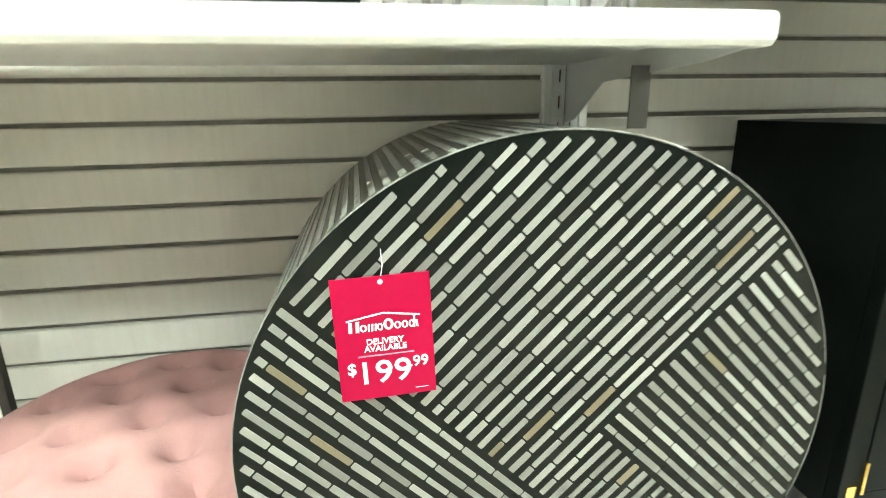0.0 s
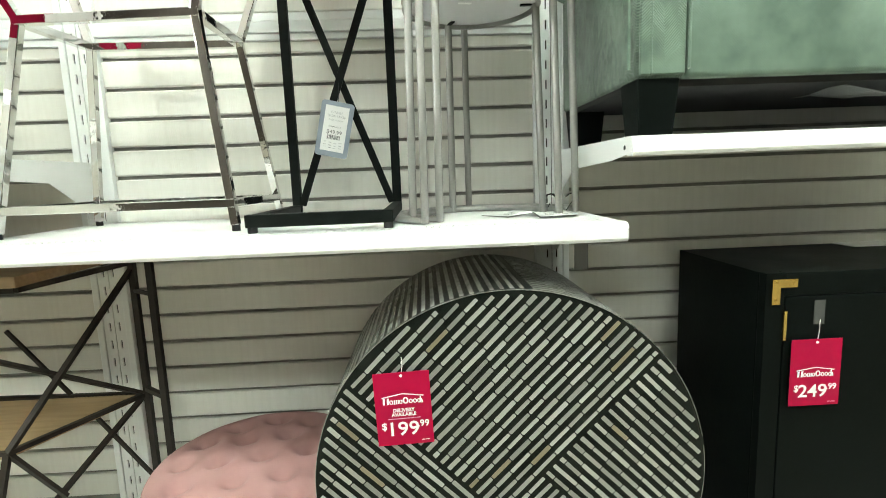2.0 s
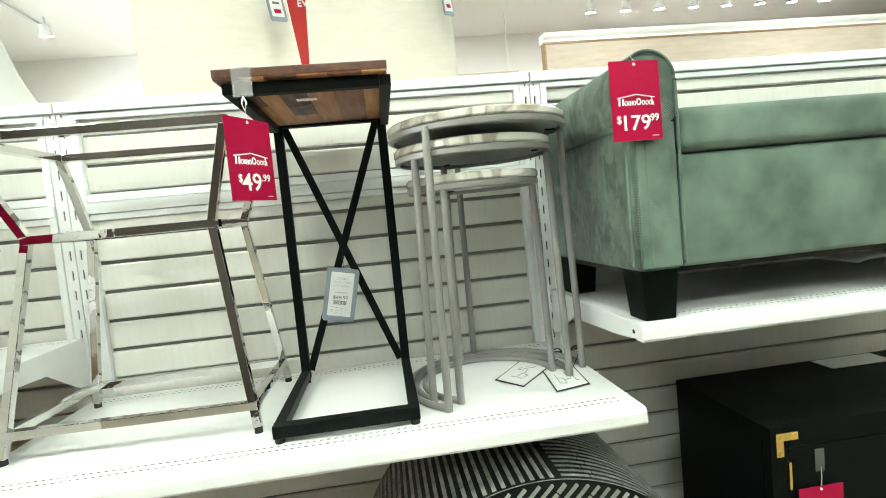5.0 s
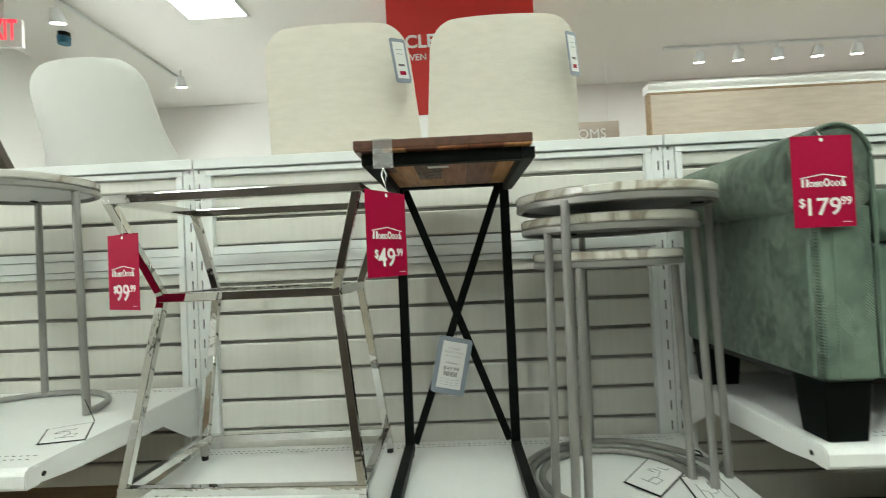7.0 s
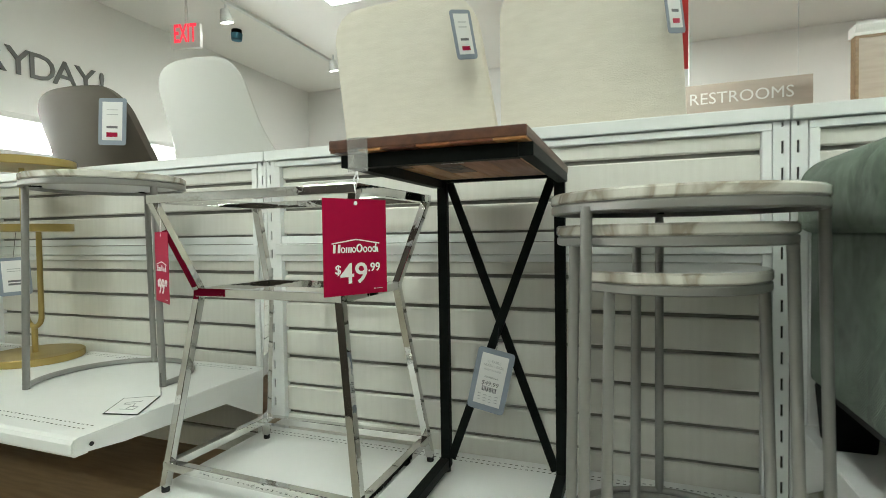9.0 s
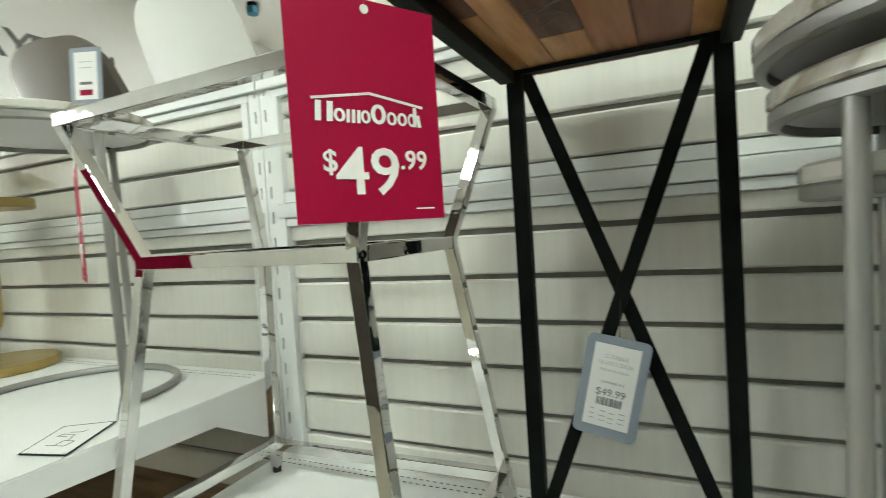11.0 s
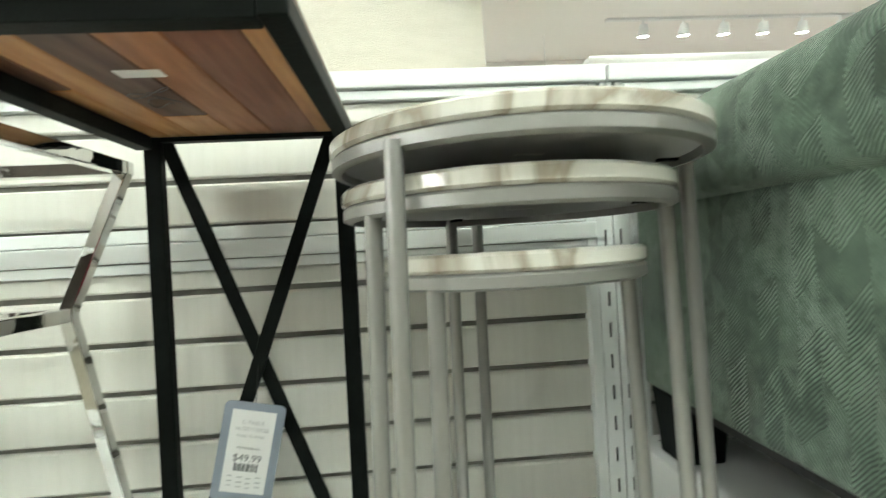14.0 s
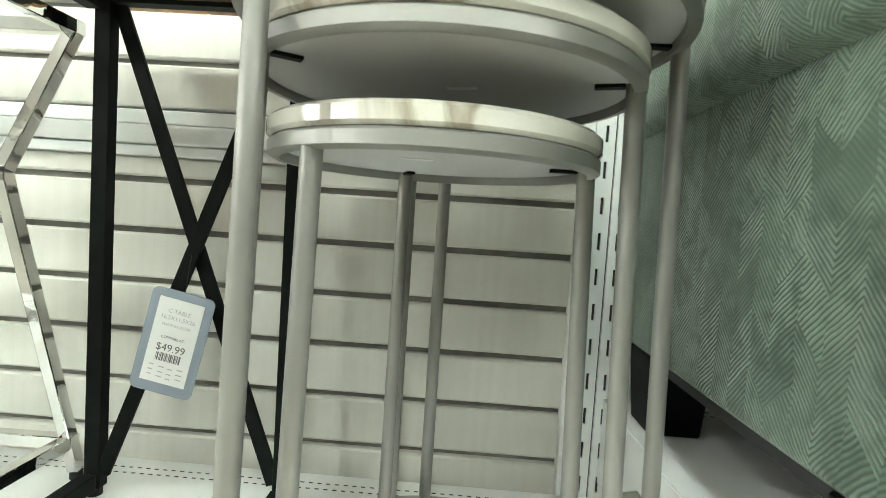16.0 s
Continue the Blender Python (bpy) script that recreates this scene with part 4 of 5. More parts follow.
def drum_table():
    t = thing("drum_table", (DX, (DF + DB) / 2, DECK), "round black and bone inlaid drum coffee table lying on its side", "coffee table")
    n = 96
    o = [(DX + DR * math.cos(2 * math.pi * k / n), DZ + DR * math.sin(2 * math.pi * k / n)) for k in range(n)]
    body = part("drum", prism(o, DF, DB, "y"), M_LACQUER, t, "black lacquered drum", True)
    rim = pipe([(DX + (DR - 0.0005) * math.cos(2 * math.pi * k / n), DF + 0.0005, DZ + (DR - 0.0005) * math.sin(2 * math.pi * k / n)) for k in range(n)], 0.0008, 6, True)
    part("rim", rim, M_BONE, body)
    plain, aged = unit_piece(M_BONE), unit_piece(M_BONE_YELLOW)
    rng = random.Random(5)
    q = math.sqrt(0.5)
    step = 0.0183
    u0, u1, v0 = -0.066, 0.047, -0.031
    R = DR - 0.006
    pieces = []

    def row(axis, c, lo, hi):
        """One row of strips: along u at v = c, or along v at u = c, between lo and hi."""
        h = math.sqrt(max(0.0, R * R - (abs(c) + 0.004) ** 2))
        lo, hi = max(lo, -h), min(hi, h)
        p = lo
        first = True
        while hi - p > 0.010:
            ln = rng.uniform(0.036, 0.060) * (rng.uniform(0.3, 1.0) if first else 1.0)
            first = False
            e = min(p + ln, hi)
            if hi - e < 0.012:
                e = hi
            if e - p > 0.006:
                m = (p + e) / 2
                u, v = (m, c) if axis == "u" else (c, m)
                pieces.append((axis, u, v, e - p - 0.0024))
            p = e
    k = v0 + step * 0.5
    while k < R:
        row("u", k, u0 + 0.003, R)
        k += step
    k = u0 - step * 0.5
    while k > -R:
        row("v", k, -R, R)
        k -= step
    k = u1 + step * 0.5
    while k < R:
        row("v", k, -R, v0 - 0.004)
        k += step
    k = v0 - step * 0.5
    while k > -R:
        row("u", k, u0 + 0.004, u1 - 0.002)
        k -= step
    made = 0
    rest = bmesh.new()
    for axis, u, v, ln in sorted(pieces, key=lambda p: -(p[1] + p[2])):
        x, z = DX + (u - v) * q, DZ + (u + v) * q
        turn = 45 if axis == "u" else 135
        m = pose(x, DF + 0.0002, z, 90, 0, 0) @ pose(0, 0, 0, 0, 0, turn + rng.uniform(-0.9, 0.9))
        w = 0.0079 + rng.uniform(-0.0014, 0.0010)
        if made < 300:
            ob = new("inlay_strip", aged if rng.random() < 0.05 else plain)
            ob.parent = body
            ob.matrix_basis = m @ Matrix.Diagonal((ln, w, 0.0011, 1))
            made += 1
        else:
            b = box(-ln / 2, ln / 2, -w / 2, w / 2, 0, 0.0011)
            b.transform(m)
            merge(rest, b)
    tagged(part("lower_inlay", rest, M_BONE, body), kind="stuff")
    sd = bmesh.new()
    da = step / DR
    a = radians(86)
    while a < radians(200):
        y = DF + 0.006
        while y < DB - 0.01:
            ln = rng.uniform(0.05, 0.09)
            e = min(y + ln, DB - 0.004)
            b = box(-(e - y) / 2 + 0.001, (e - y) / 2 - 0.001, -0.0041, 0.0041, 0, 0.0012)
            b.transform(Matrix.Translation((DX, 0, DZ)) @ pose(0, 0, 0, 0, 90 - math.degrees(a), 0) @ Matrix.Translation((0, (y + e) / 2, DR - 0.0004)) @ pose(0, 0, 0, 0, 0, 90))
            merge(sd, b)
            y = e
        a += da
    y = DF + 0.014
    while y < DB - 0.008:
        a = radians(83)
        while a > radians(-15):
            ln = rng.uniform(0.05, 0.07) / DR
            for part_a in (a - ln * 0.25, a - ln * 0.75):
                b = box(-ln * DR * 0.25 + 0.0004, ln * DR * 0.25 - 0.0004, -0.0040, 0.0040, 0, 0.0012)
                b.transform(Matrix.Translation((DX, 0, DZ)) @ pose(0, 0, 0, 0, 90 - math.degrees(part_a), 0) @ Matrix.Translation((0, y, DR - 0.0006)))
                merge(sd, b)
            a -= ln + 0.006
        y += step
    tagged(part("side_inlay", sd, M_BONE, body), kind="stuff")
    return t


price_tag((-0.404, -0.5275, 0.780), 0.101, 0.137, 0, "199", "99", hang=(-0.404, -0.5225, 0.875), small="y", tilt=2.0)


def ottoman():
    cx, cy, r, top = -0.728, -0.335, 0.245, 0.600
    t = thing("ottoman", (cx, cy, DECK), "round dusty pink velvet ottoman with button-tufted top", "ottoman")
    buttons = [(0, 0)] + [(0.095 * math.cos(radians(60 * k + 10)), 0.095 * math.sin(radians(60 * k + 10))) for k in range(6)] + [(0.172 * math.cos(radians(30 * k + 5)), 0.172 * math.sin(radians(30 * k + 5))) for k in range(0, 12, 1)]
    b = bmesh.new()
    rings, seg = 30, 72
    rows = []
    for i in range(rings + 1):
        f = i / rings
        rad = r * math.sin(f * math.pi / 2) ** 0.9
        z0 = top - 0.015 + (0.028 * math.cos(f * math.pi / 2) ** 0.8 if f < 1 else 0) - 0.055 * f ** 7
        ring = []
        for k in range(seg):
            a = 2 * math.pi * k / seg
            x, y = rad * math.cos(a), rad * math.sin(a)
            dip = sum(math.exp(-((x - p) ** 2 + (y - s) ** 2) / 0.00045) for p, s in buttons)
            fold = 0.25 * sum(math.exp(-((x - p) ** 2 + (y - s) ** 2) / 0.003) for p, s in buttons)
            ring.append(b.verts.new((cx + x, cy + y, z0 - 0.040 * min(dip, 1.2) - 0.026 * fold)))
        rows.append(ring)
    for i in range(rings):
        for k in range(seg):
            b.faces.new((rows[i][k], rows[i][(k + 1) % seg], rows[i + 1][(k + 1) % seg], rows[i + 1][k]))
    bmesh.ops.remove_doubles(b, verts=b.verts, dist=1e-5)
    bmesh.ops.recalc_face_normals(b, faces=b.faces)
    cush = part("tufted_top", b, M_PINK, t, smooth=True)
    part("side", lathe([(r - 0.002, 0.0), (r + 0.001, 0.03), (r + 0.001, top - 0.09 - DECK), (r, top - 0.07 - DECK), (r - 0.01, top - 0.065 - DECK)], (cx, cy, DECK + 0.0), 72), M_PINK, t, smooth=True)
    part("piping", pipe([(cx + (r + 0.001) * math.cos(2 * math.pi * k / 60), cy + (r + 0.001) * math.sin(2 * math.pi * k / 60), top - 0.070) for k in range(60)], 0.0045, 8, True), M_PINK, t, smooth=True)
    for p, s in buttons:
        d = math.hypot(p, s) / r
        f = math.asin(min(1, d ** (1 / 0.9))) / (math.pi / 2)
        z = top - 0.015 + 0.028 * math.cos(f * math.pi / 2) ** 0.8 - 0.055 * f ** 7 - 0.050
        part("button", lathe([(0, 0), (0.0075, 0.0), (0.0085, 0.003), (0.006, 0.006), (0, 0.0072)], (cx + p, cy + s, z - 0.001), 12), M_PINK, cush, smooth=True)
    return t


ottoman()
price_tag((-0.885, -0.585, 0.47), 0.10, 0.13, -30, "99", "99", label="red price card hanging on the ottoman")


def console():
    zt = 1.035
    t = thing("lattice_table", (-1.45, -0.2, DECK), "dark iron lattice console table with brown wooden shelves", "console table")
    part("tabletop", box(-2.12, -1.125, -0.43, -0.05, zt - 0.022, zt, 0.002), M_BROWNWOOD, t, "brown wooden top")
    part("lower_shelf", prism([(-2.10, -0.07), (-1.125, -0.07), (-1.255, -0.36), (-2.10, -0.36)], 0.634, 0.652, "z"), M_TANWOOD, t, "tan wooden shelf")
    J, K, L = (-1.112, -0.085, 0.65), (-1.250, -0.362, 0.648), (-2.10, -0.362, 0.648)
    N, U = (-1.190, -0.30, 0.505), (-1.430, -0.362, 0.905)
    for p, q, w in (((-1.106, -0.085, DECK + 0.0005), (-1.106, -0.085, 1.0125), 0.0155), ((-1.030, -0.145, DECK + 0.0005), (-1.030, -0.145, 1.0125), 0.0155),
                    ((-2.10, -0.085, DECK + 0.0005), (-2.10, -0.085, 1.0125), 0.0155), ((-2.10, -0.40, DECK + 0.0005), (-2.10, -0.40, 1.0125), 0.0155)):
        part("post", bar(p, q, w, bev=0.001), M_BROWNIRON, t)
    for p, q, w in ((J, K, 0.0125), (J, (-2.10, -0.085, 0.668), 0.013), (K, (-1.108, -0.09, 0.985), 0.0125), (J, U, 0.0125), (U, (-1.70, -0.362, 0.648), 0.0125), (K, L, 0.011), (K, N, 0.011),
                    (J, (-1.330, -0.362, 0.36), 0.012), ((-1.330, -0.362, 0.36), (-1.40, -0.362, DECK + 0.01), 0.012), (K, (-1.335, -0.40, DECK + 0.01), 0.013), ((-1.44, -0.09, 0.84), (-1.30, -0.09, 0.660), 0.009), ((-1.245, -0.10, 0.61), (-1.115, -0.09, 0.42), 0.009),
                    ((-1.107, -0.085, 0.665), (-1.030, -0.145, 0.665), 0.013), ((-1.107, -0.085, 0.93), (-1.030, -0.145, 0.93), 0.010)):
        part("lattice_bar", bar(p, q, w, w * 0.8), M_BROWNIRON, t)
    part("top_rail", bar((-2.10, -0.40, zt - 0.0305), (-1.15, -0.40, zt - 0.0305), 0.012), M_BROWNIRON, t)
    part("top_rail", bar((-1.15, -0.40, zt - 0.0305), (-1.106, -0.085, zt - 0.0305), 0.012), M_BROWNIRON, t)
    part("top_rail", bar((-2.10, -0.085, zt - 0.0305), (-1.12, -0.085, zt - 0.0305), 0.012), M_BROWNIRON, t)
    return t


console()

# ---- left bay ----
LZ = 1.262


def gold_stand(cx, cy, r, top, tiers):
    t = thing("gold_stand", (cx, cy, LZ), "brushed gold metal two-tier drinks table with forked stem", "side table", "gold stands")
    part("base", disc(cx, cy, LZ + 0.0005, LZ + 0.022, r, 0.002), M_GOLD, t, smooth=True)
    part("stem", bar((cx, cy, LZ + 0.0215), (cx, cy, LZ + 0.10), 0.016, sides=14), M_GOLD, t, smooth=True)
    fork = [(cx - 0.034, cy, top - 0.02)] + [(cx - 0.034 * math.cos(math.pi * k / 12), cy, LZ + 0.134 - 0.034 * math.sin(math.pi * k / 12)) for k in range(13)] + [(cx + 0.034, cy, tiers - 0.012)]
    part("forked_stem", pipe(fork, 0.0075, 10), M_GOLD, t, smooth=True)
    part("lower_tray", lathe([(0, 0), (0.086, 0), (0.088, 0.002), (0.088, 0.022), (0.085, 0.022), (0.085, 0.004), (0, 0.004)], (cx + 0.034, cy, tiers - 0.016), 40), M_GOLD, t, smooth=True)
    part("tray", lathe([(0, 0), (r + 0.010, 0), (r + 0.012, 0.002), (r + 0.012, 0.024), (r + 0.009, 0.024), (r + 0.009, 0.004), (0, 0.004)], (cx - 0.034, cy, top - 0.02), 48), M_GOLD, t, smooth=True)
    return t


gold_stand(-1.985, -0.135, 0.125, 1.862, 1.665)
gold_stand(-2.27, -0.320, 0.125, 1.862, 1.665)
info_tag("hang_tag", pose(-2.035, -0.155, 1.515, 90, 0, 50) @ pose(0, 0, 0, 0, 0, 3), 0.080, 0.115, [("-", 0.002, 0.2, M_PALEINK), ("-", 0.002, 0.14, M_PALEINK), ("-", 0.006, -0.12, M_GREYINK), ("-", 0.006, -0.2, M_GREYINK)], hang=(-2.03, -0.15, 1.65), label="dark grey hang tag with white label on a gold stand")
ring_table(-1.530, -0.225, LZ, 1.778, 0.178, (110, 225, 357), "single round marble side table with grey metal ring base", gap=(225, 357))
booklet([(-1.305, -0.418), (-1.358, -0.331), (-1.292, -0.290), (-1.228, -0.400)], 1.2635, (2, (-1.352, -0.238, 1.30)))


# ---- chairs on the rear shelf ----
def shell_chair(name, cx, y, w, top, mt, label, wrap=0.10, taper=0.10, lean=0.05, flare=0.0, th=0.035, rc=0.075, skew=0.0):
    base = 1.42
    t = thing(name, (cx, y + 0.2, base), label, "chair", "chairs on the rear shelf")
    b = bmesh.new()
    n, mrow = 22, 20
    z0 = 1.80
    grid = {}
    for side_ in (0, 1):
        for j in range(mrow + 1):
            f = 1 - (1 - j / mrow) ** 2
            z = z0 + (top - z0) * f
            hw = w / 2 * (1 - taper * f + flare * max(0, 0.55 - f) ** 2 * 4)
            cut = max(0.0, (z - (top - rc)) / rc)
            hw2 = hw - rc * (1 - math.sqrt(max(0.0, 1 - cut * cut)))
            for i in range(n + 1):
                s = -1 + 2 * i / n
                yy = y - lean * (1 - f) + wrap * (1 - 0.8 * f) * abs(s) ** 2.5 + (th if side_ else 0) * (1 - 0.5 * cut)
                zz = z
                grid[side_, j, i] = b.verts.new((cx + skew * (1 - f) ** 2 + s * hw2, yy, zz))
    for j in range(mrow):
        for i in range(n):
            b.faces.new((grid[0, j, i], grid[0, j, i + 1], grid[0, j + 1, i + 1], grid[0, j + 1, i]))
            b.faces.new((grid[1, j, i], grid[1, j + 1, i], grid[1, j + 1, i + 1], grid[1, j, i + 1]))
    for j in range(mrow):
        for i, o in ((0, 1), (n, -1)):
            b.faces.new((grid[0, j, i], grid[0, j + 1, i], grid[1, j + 1, i], grid[1, j, i]))
    for i in range(n):
        b.faces.new((grid[0, mrow, i], grid[0, mrow, i + 1], grid[1, mrow, i + 1], grid[1, mrow, i]))
        b.faces.new((grid[0, 0, i], grid[1, 0, i], grid[1, 0, i + 1], grid[0, 0, i + 1]))
    bmesh.ops.recalc_face_normals(b, faces=b.faces)
    part("backrest", b, mt, t, smooth=True)
    part("seat", box(cx - w / 2 + 0.02, cx + w / 2 - 0.02, y, y + 0.42, 1.76, 1.83, 0.02, 3), mt, t, smooth=True)
    for sx in (-1, 1):
        for yy in (y + 0.05, y + 0.38):
            part("leg", bar((cx + sx * (w / 2 - 0.05), yy, base + 0.0005), (cx + sx * (w / 2 - 0.06), yy, 1.7605), 0.022, sides=10), M_BLACKMETAL, t)
    return t


shell_chair("dining_chair", -0.855, 0.075, 0.480, 2.233, M_CREAM, "cream boucle upholstered dining chair with rounded back", 0.05, 0.17, -0.11)
shell_chair("dining_chair", -0.385, 0.075, 0.470, 2.232, M_CREAM, "cream boucle upholstered dining chair with rounded back", 0.05, 0.16, -0.11)
shell_chair("shell_chair", -1.630, 0.13, 0.42, 2.205, M_WHITEPLASTIC, "white moulded plastic shell chair", 0.09, 0.17, -0.08, 0.30, 0.008, 0.085, 0.03)
shell_chair("tub_chair", -2.245, 0.14, 0.56, 2.185, M_TAUPE, "taupe faux leather tub chair with low rounded back", 0.14, 0.20, -0.06, 0.0, 0.03, 0.09)
for x, y, z in ((-0.668, 0.060, 2.112), (-0.196, 0.075, 2.110)):
    info_tag("hang_tag", pose(x, y, z, 90, 0, 52) @ pose(0, 0, 0, 0, 0, 12), 0.062, 0.118, [("-", 0.002, 0.25, M_PALEINK), ("-", 0.002, 0.15, M_PALEINK), ("-", 0.006, -0.1, M_GREYINK), ("-", 0.010, -0.28, M_RED)], label="grey hang tag with white label on a chair back")
info_tag("hang_tag", pose(-2.005, 0.150, 2.040, 90, 0, 15) @ pose(0, 0, 0, 0, 0, -3), 0.105, 0.165, [("-", 0.002, 0.25, M_PALEINK), ("-", 0.002, 0.15, M_PALEINK), ("-", 0.008, -0.12, M_GREYINK), ("-", 0.016, -0.28, M_RED)], hang=(-2.03, 0.180, 2.12), label="grey hang tag with white label and red bar")

# ---- the shop beyond ----
sg = thing("hanging_sign", (-0.46, 1.86, 2.48), "red clearance sign board hanging from the ceiling", "sign")
part("board", box(-0.922, 0.005, 1.845, 1.86, 2.4825, 3.26, 0.001, 1), M_SIGNRED, sg)
letters("CLE", 0.115, pose(-0.812, 1.843, 2.943, 90, 0, 0), M_WHITEINK, sg, align="LEFT", bold=0.003)
letters("EVEN", 0.057, pose(-0.812, 1.843, 2.845, 90, 0, 0), M_WHITEINK, sg, align="LEFT", bold=0.001)
for x in (-0.85, -0.07):
    part("rod", bar((x, 1.8525, 3.2605), (x, 1.8525, CEIL - 0.0005), 0.006, sides=8), M_STEEL, sg)
sg["label"] = "red hanging sign board with white lettering"
ex = thing("exit_sign", (-3.22, 1.62, 3.05), "white exit sign box with glowing red letters", "exit sign")
turn = pose(-3.22, 1.62, 3.05, 0, 0, 12)
eb = box(-0.115, 0.115, 0.0, 0.03, -0.085, 0.085, 0.004)
eb.transform(turn)
part("housing", eb, M_WHITEPLASTIC, ex)
part("stem", bar((-3.22, 1.635, 3.1355), (-3.22, 1.635, CEIL - 0.0005), 0.02, sides=10), M_WHITEPLASTIC, ex)
letters("EXIT", 0.155, turn @ pose(0, -0.002, 0.012, 90, 0, 0) @ Matrix.Diagonal((0.55, 1.15, 1, 1)), M_EXIT, ex, bold=0.003)
rs = thing("restroom_sign", (0.4, 3.3, 2.65), "pale wood restroom sign board with white letters", "sign")
part("board", box(0.06, 0.97, 3.30, 3.33, 2.50, 2.76, 0.003), mat("sign_wood", (0.50, 0.435, 0.37), 0.5, col2=(0.45, 0.385, 0.325), scale=4, stretch=(1, 1, 8)), rs)
letters("RESTROOMS", 0.125, pose(0.50, 3.297, 2.645, 90, 0, 0), M_WHITEINK, rs)
for x in (0.15, 0.88):
    part("rod", bar((x, 3.315, 2.7605), (x, 3.315, CEIL - 0.0005), 0.008, sides=8), M_STEEL, rs)
wp = solid("wood_panel_wall", box(1.055, 7.8, 2.765, 2.83, FLOOR, 2.825), M_PANELWOOD, "pale wood panelled wall under a white cornice", "wall", kind="structure")
cn = prism([(2.765, 2.826), (2.755, 2.826), (2.755, 2.843), (2.735, 2.862), (2.725, 2.878), (2.725, 2.892), (2.85, 2.892), (2.85, 2.826)], 1.03, 7.8, "x")
part("edge_trim", box(1.035, 1.0545, 2.757, 2.83, FLOOR, 2.825, 0.002), M_BROWNWOOD, wp, "brown wooden edge trim")
part("edge_trim", box(1.0555, 7.8, 2.7575, 2.7645, 2.808, 2.825, 0.001, 1), M_BROWNWOOD, wp, "brown wooden edge trim")
solid("cornice", cn, M_WALLPAINT, "white stepped cornice above the wood panels", "cornice", kind="structure")
sl = thing("wall_sign", (-3.8, 0.5, 2.65), "grey raised letters on the white perimeter wall", "sign")
for ch, y, mt in (("O", 0.13, M_LETTERRED), ("E", 0.345, M_LETTER), ("V", 0.485, M_LETTER), ("E", 0.63, M_LETTER), ("R", 0.765, M_LETTER), ("Y", 0.90, M_LETTER), ("D", 1.035, M_LETTER), ("A", 1.175, M_LETTER), ("Y", 1.31, M_LETTER), ("!", 1.425, M_LETTER)):
    letters(ch, 0.232, pose(-3.795, y, 2.715, 90, 0, 90), mt, sl, name="letter", depth=0.004, bold=0.001)
for z in (2.34, 2.12):
    solid("ledge", box(-3.79, -3.66, -4.0, 3.8, z, z + 0.035, 0.004), M_WALLPAINT, "white ledge moulding along the perimeter wall", "moulding", kind="structure")
cv = thing("cove_light", (-3.72, 0, 2.2), "bright tube light strip behind a white ledge", "light")
part("tube", box(-3.785, -3.77, -3.6, 3.6, 2.20, 2.23), M_VALANCE, cv)


def troffer(x, y):
    t = thing("ceiling_light", (x, y, CEIL), "square recessed ceiling light panel with white diffuser", "ceiling light", "ceiling light panels")
    f = box(x - 0.215, x + 0.215, y - 0.215, y - 0.195, CEIL - 0.012, CEIL - 0.0005)
    box(x - 0.215, x + 0.215, y + 0.195, y + 0.215, CEIL - 0.012, CEIL - 0.0005, bm=f)
    box(x - 0.215, x - 0.195, y - 0.1945, y + 0.1945, CEIL - 0.012, CEIL - 0.0005, bm=f)
    box(x + 0.195, x + 0.215, y - 0.1945, y + 0.1945, CEIL - 0.012, CEIL - 0.0005, bm=f)
    part("frame", f, M_STEEL, t)
    part("diffuser", box(x - 0.1945, x + 0.1945, y - 0.1945, y + 0.1945, CEIL - 0.008, CEIL - 0.001), M_LIGHT, t)


for x in (-2.1, -0.3, 1.5, 3.3, 5.1):
    for y in (-3.2, -1.5, 1.87):
        # Unseen panel added behind the red sign (y 2.9) to brighten the back.
        troffer(x, 2.9 if (x, y) == (-0.3, 1.87) else y)


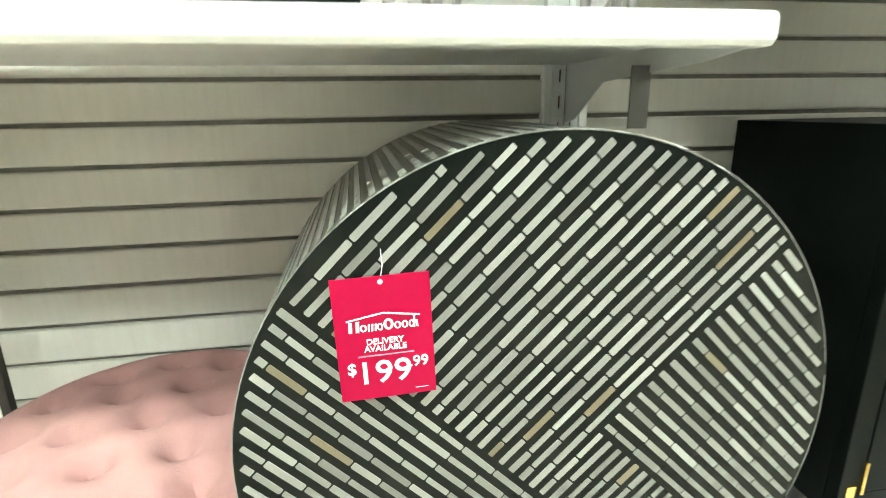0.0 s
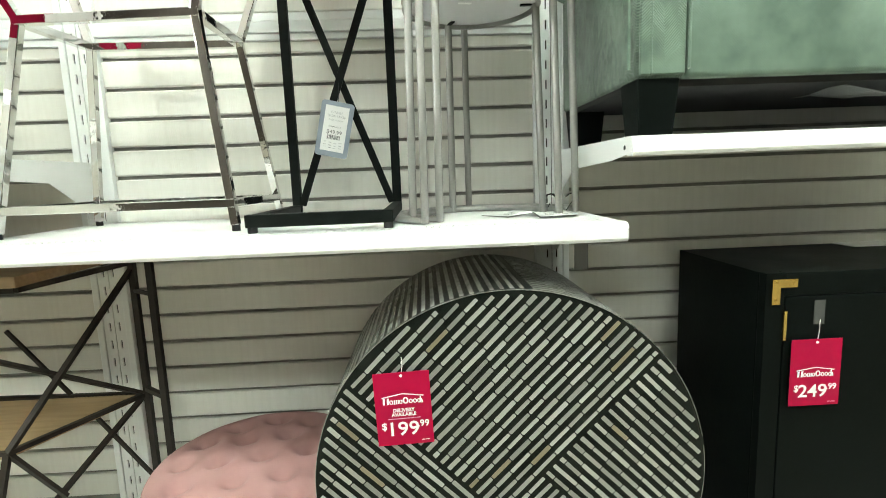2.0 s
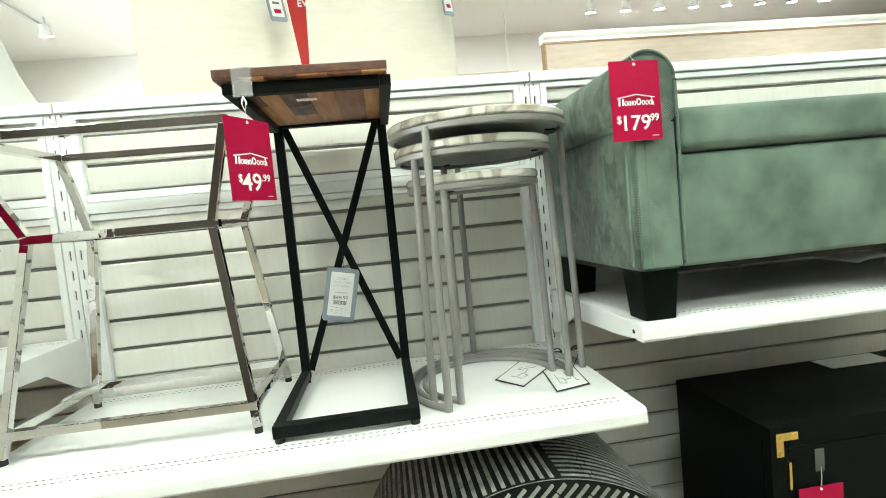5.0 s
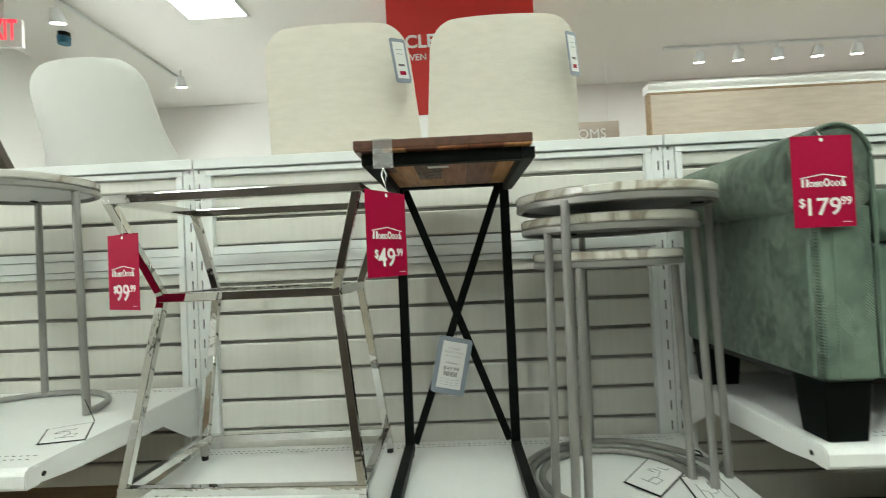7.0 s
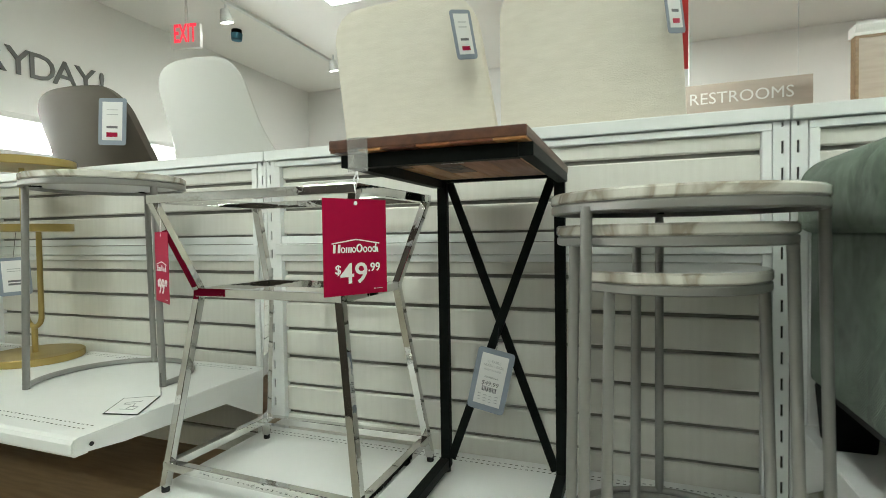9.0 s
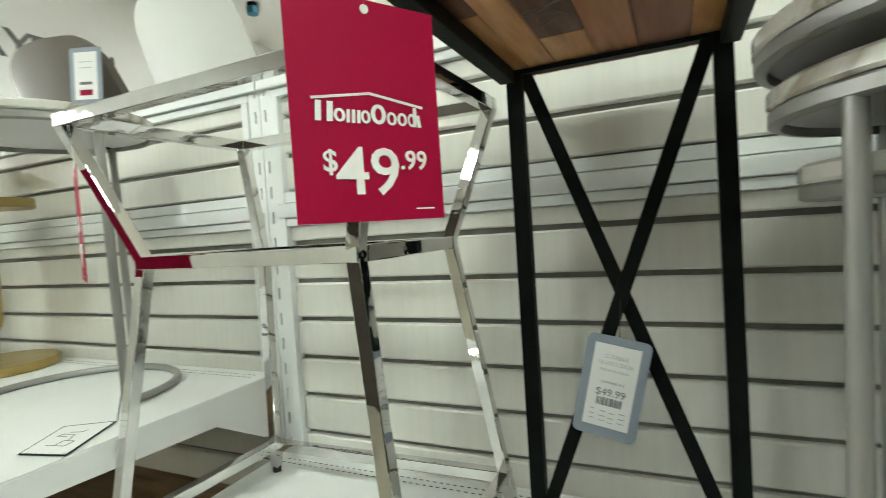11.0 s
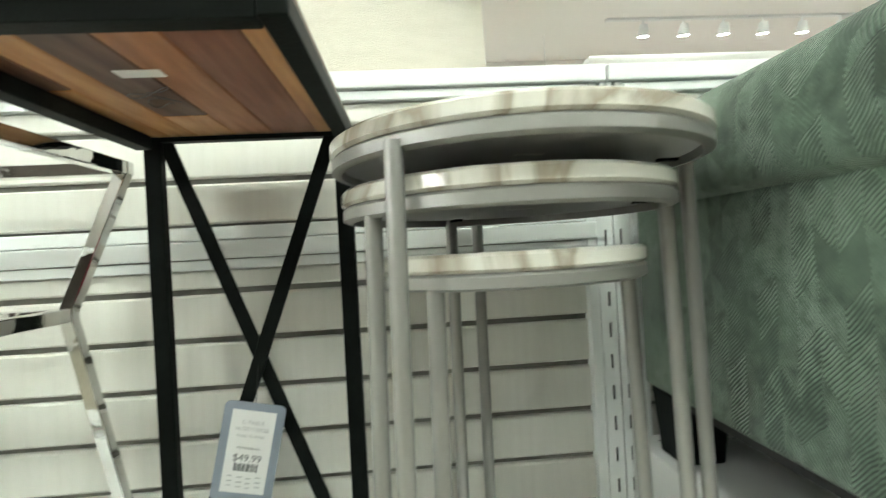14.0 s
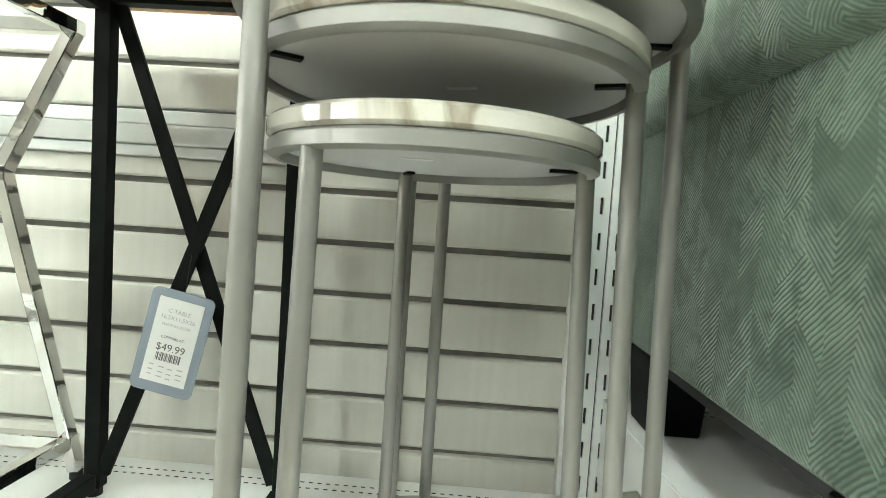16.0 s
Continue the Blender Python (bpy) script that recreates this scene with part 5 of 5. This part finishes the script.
def spot(x, y, ang):
    t = thing("track_spot", (x, y, CEIL), "small white ceiling track spotlight, lit", "spotlight", "track spotlights")
    part("stem", bar((x, y, CEIL - 0.0005), (x, y, CEIL - 0.06), 0.016, sides=10), M_STEEL, t)
    b = lathe([(0, 0.045), (0.03, 0.04), (0.046, -0.045), (0.043, -0.05), (0.038, -0.03)], (0, 0, 0), 20)
    b.transform(pose(x, y, CEIL - 0.095, ang, 0, 0))
    part("head", b, M_STEEL, t, smooth=True)
    b = lathe([(0, 0), (0.04, 0), (0.04, 0.003), (0, 0.003)], (0, 0, -0.046), 18)
    b.transform(pose(x, y, CEIL - 0.095, ang, 0, 0))
    part("lens", b, M_SPOT, t)


for k in range(9):
    spot(1.6 + 0.33 * k, 3.05, 12)
for y in (1.75, 2.95):
    spot(-3.15 + 0.1 * y, y, 15)
for a, c in (((1.3, 3.05), (4.6, 3.05)), ((-2.95, 0.6), (-2.95, 3.1))):
    tr = thing("light_track", (a[0], a[1], CEIL), "thin white lighting track on the ceiling", "light track")
    part("track", bar((*a, CEIL - 0.0105), (*c, CEIL - 0.0105), 0.03, 0.02), M_STEEL, tr)
dt = thing("ceiling_sensor", (-3.35, 2.276, CEIL), "small blue and white sensor hanging on the ceiling", "sensor")
part("base", lathe([(0, 0), (0.04, 0), (0.04, -0.03), (0, -0.03)], (-3.26, 2.17, CEIL - 0.0005), 16), M_BLACKMETAL, dt)
part("body", lathe([(0, 0), (0.045, 0), (0.04, -0.05), (0, -0.05)], (-3.26, 2.17, CEIL - 0.031), 16), M_BLUE, dt)

# next bay's furniture foot
lg = thing("wooden_stool", (1.62, -0.3, 1.2), "small stool with brown turned wooden legs on the shelf", "stool")
for x in (1.45, 1.80):
    for y in (-0.45, -0.15):
        part("leg", bar((x, y, 1.2005), (x + 0.02, y, 1.36), 0.03, sides=12), M_BROWNWOOD, lg)
part("seat", box(1.38, 1.90, -0.50, -0.08, 1.361, 1.46, 0.02, 3), M_TAUPE, lg, smooth=True)

drum_table()
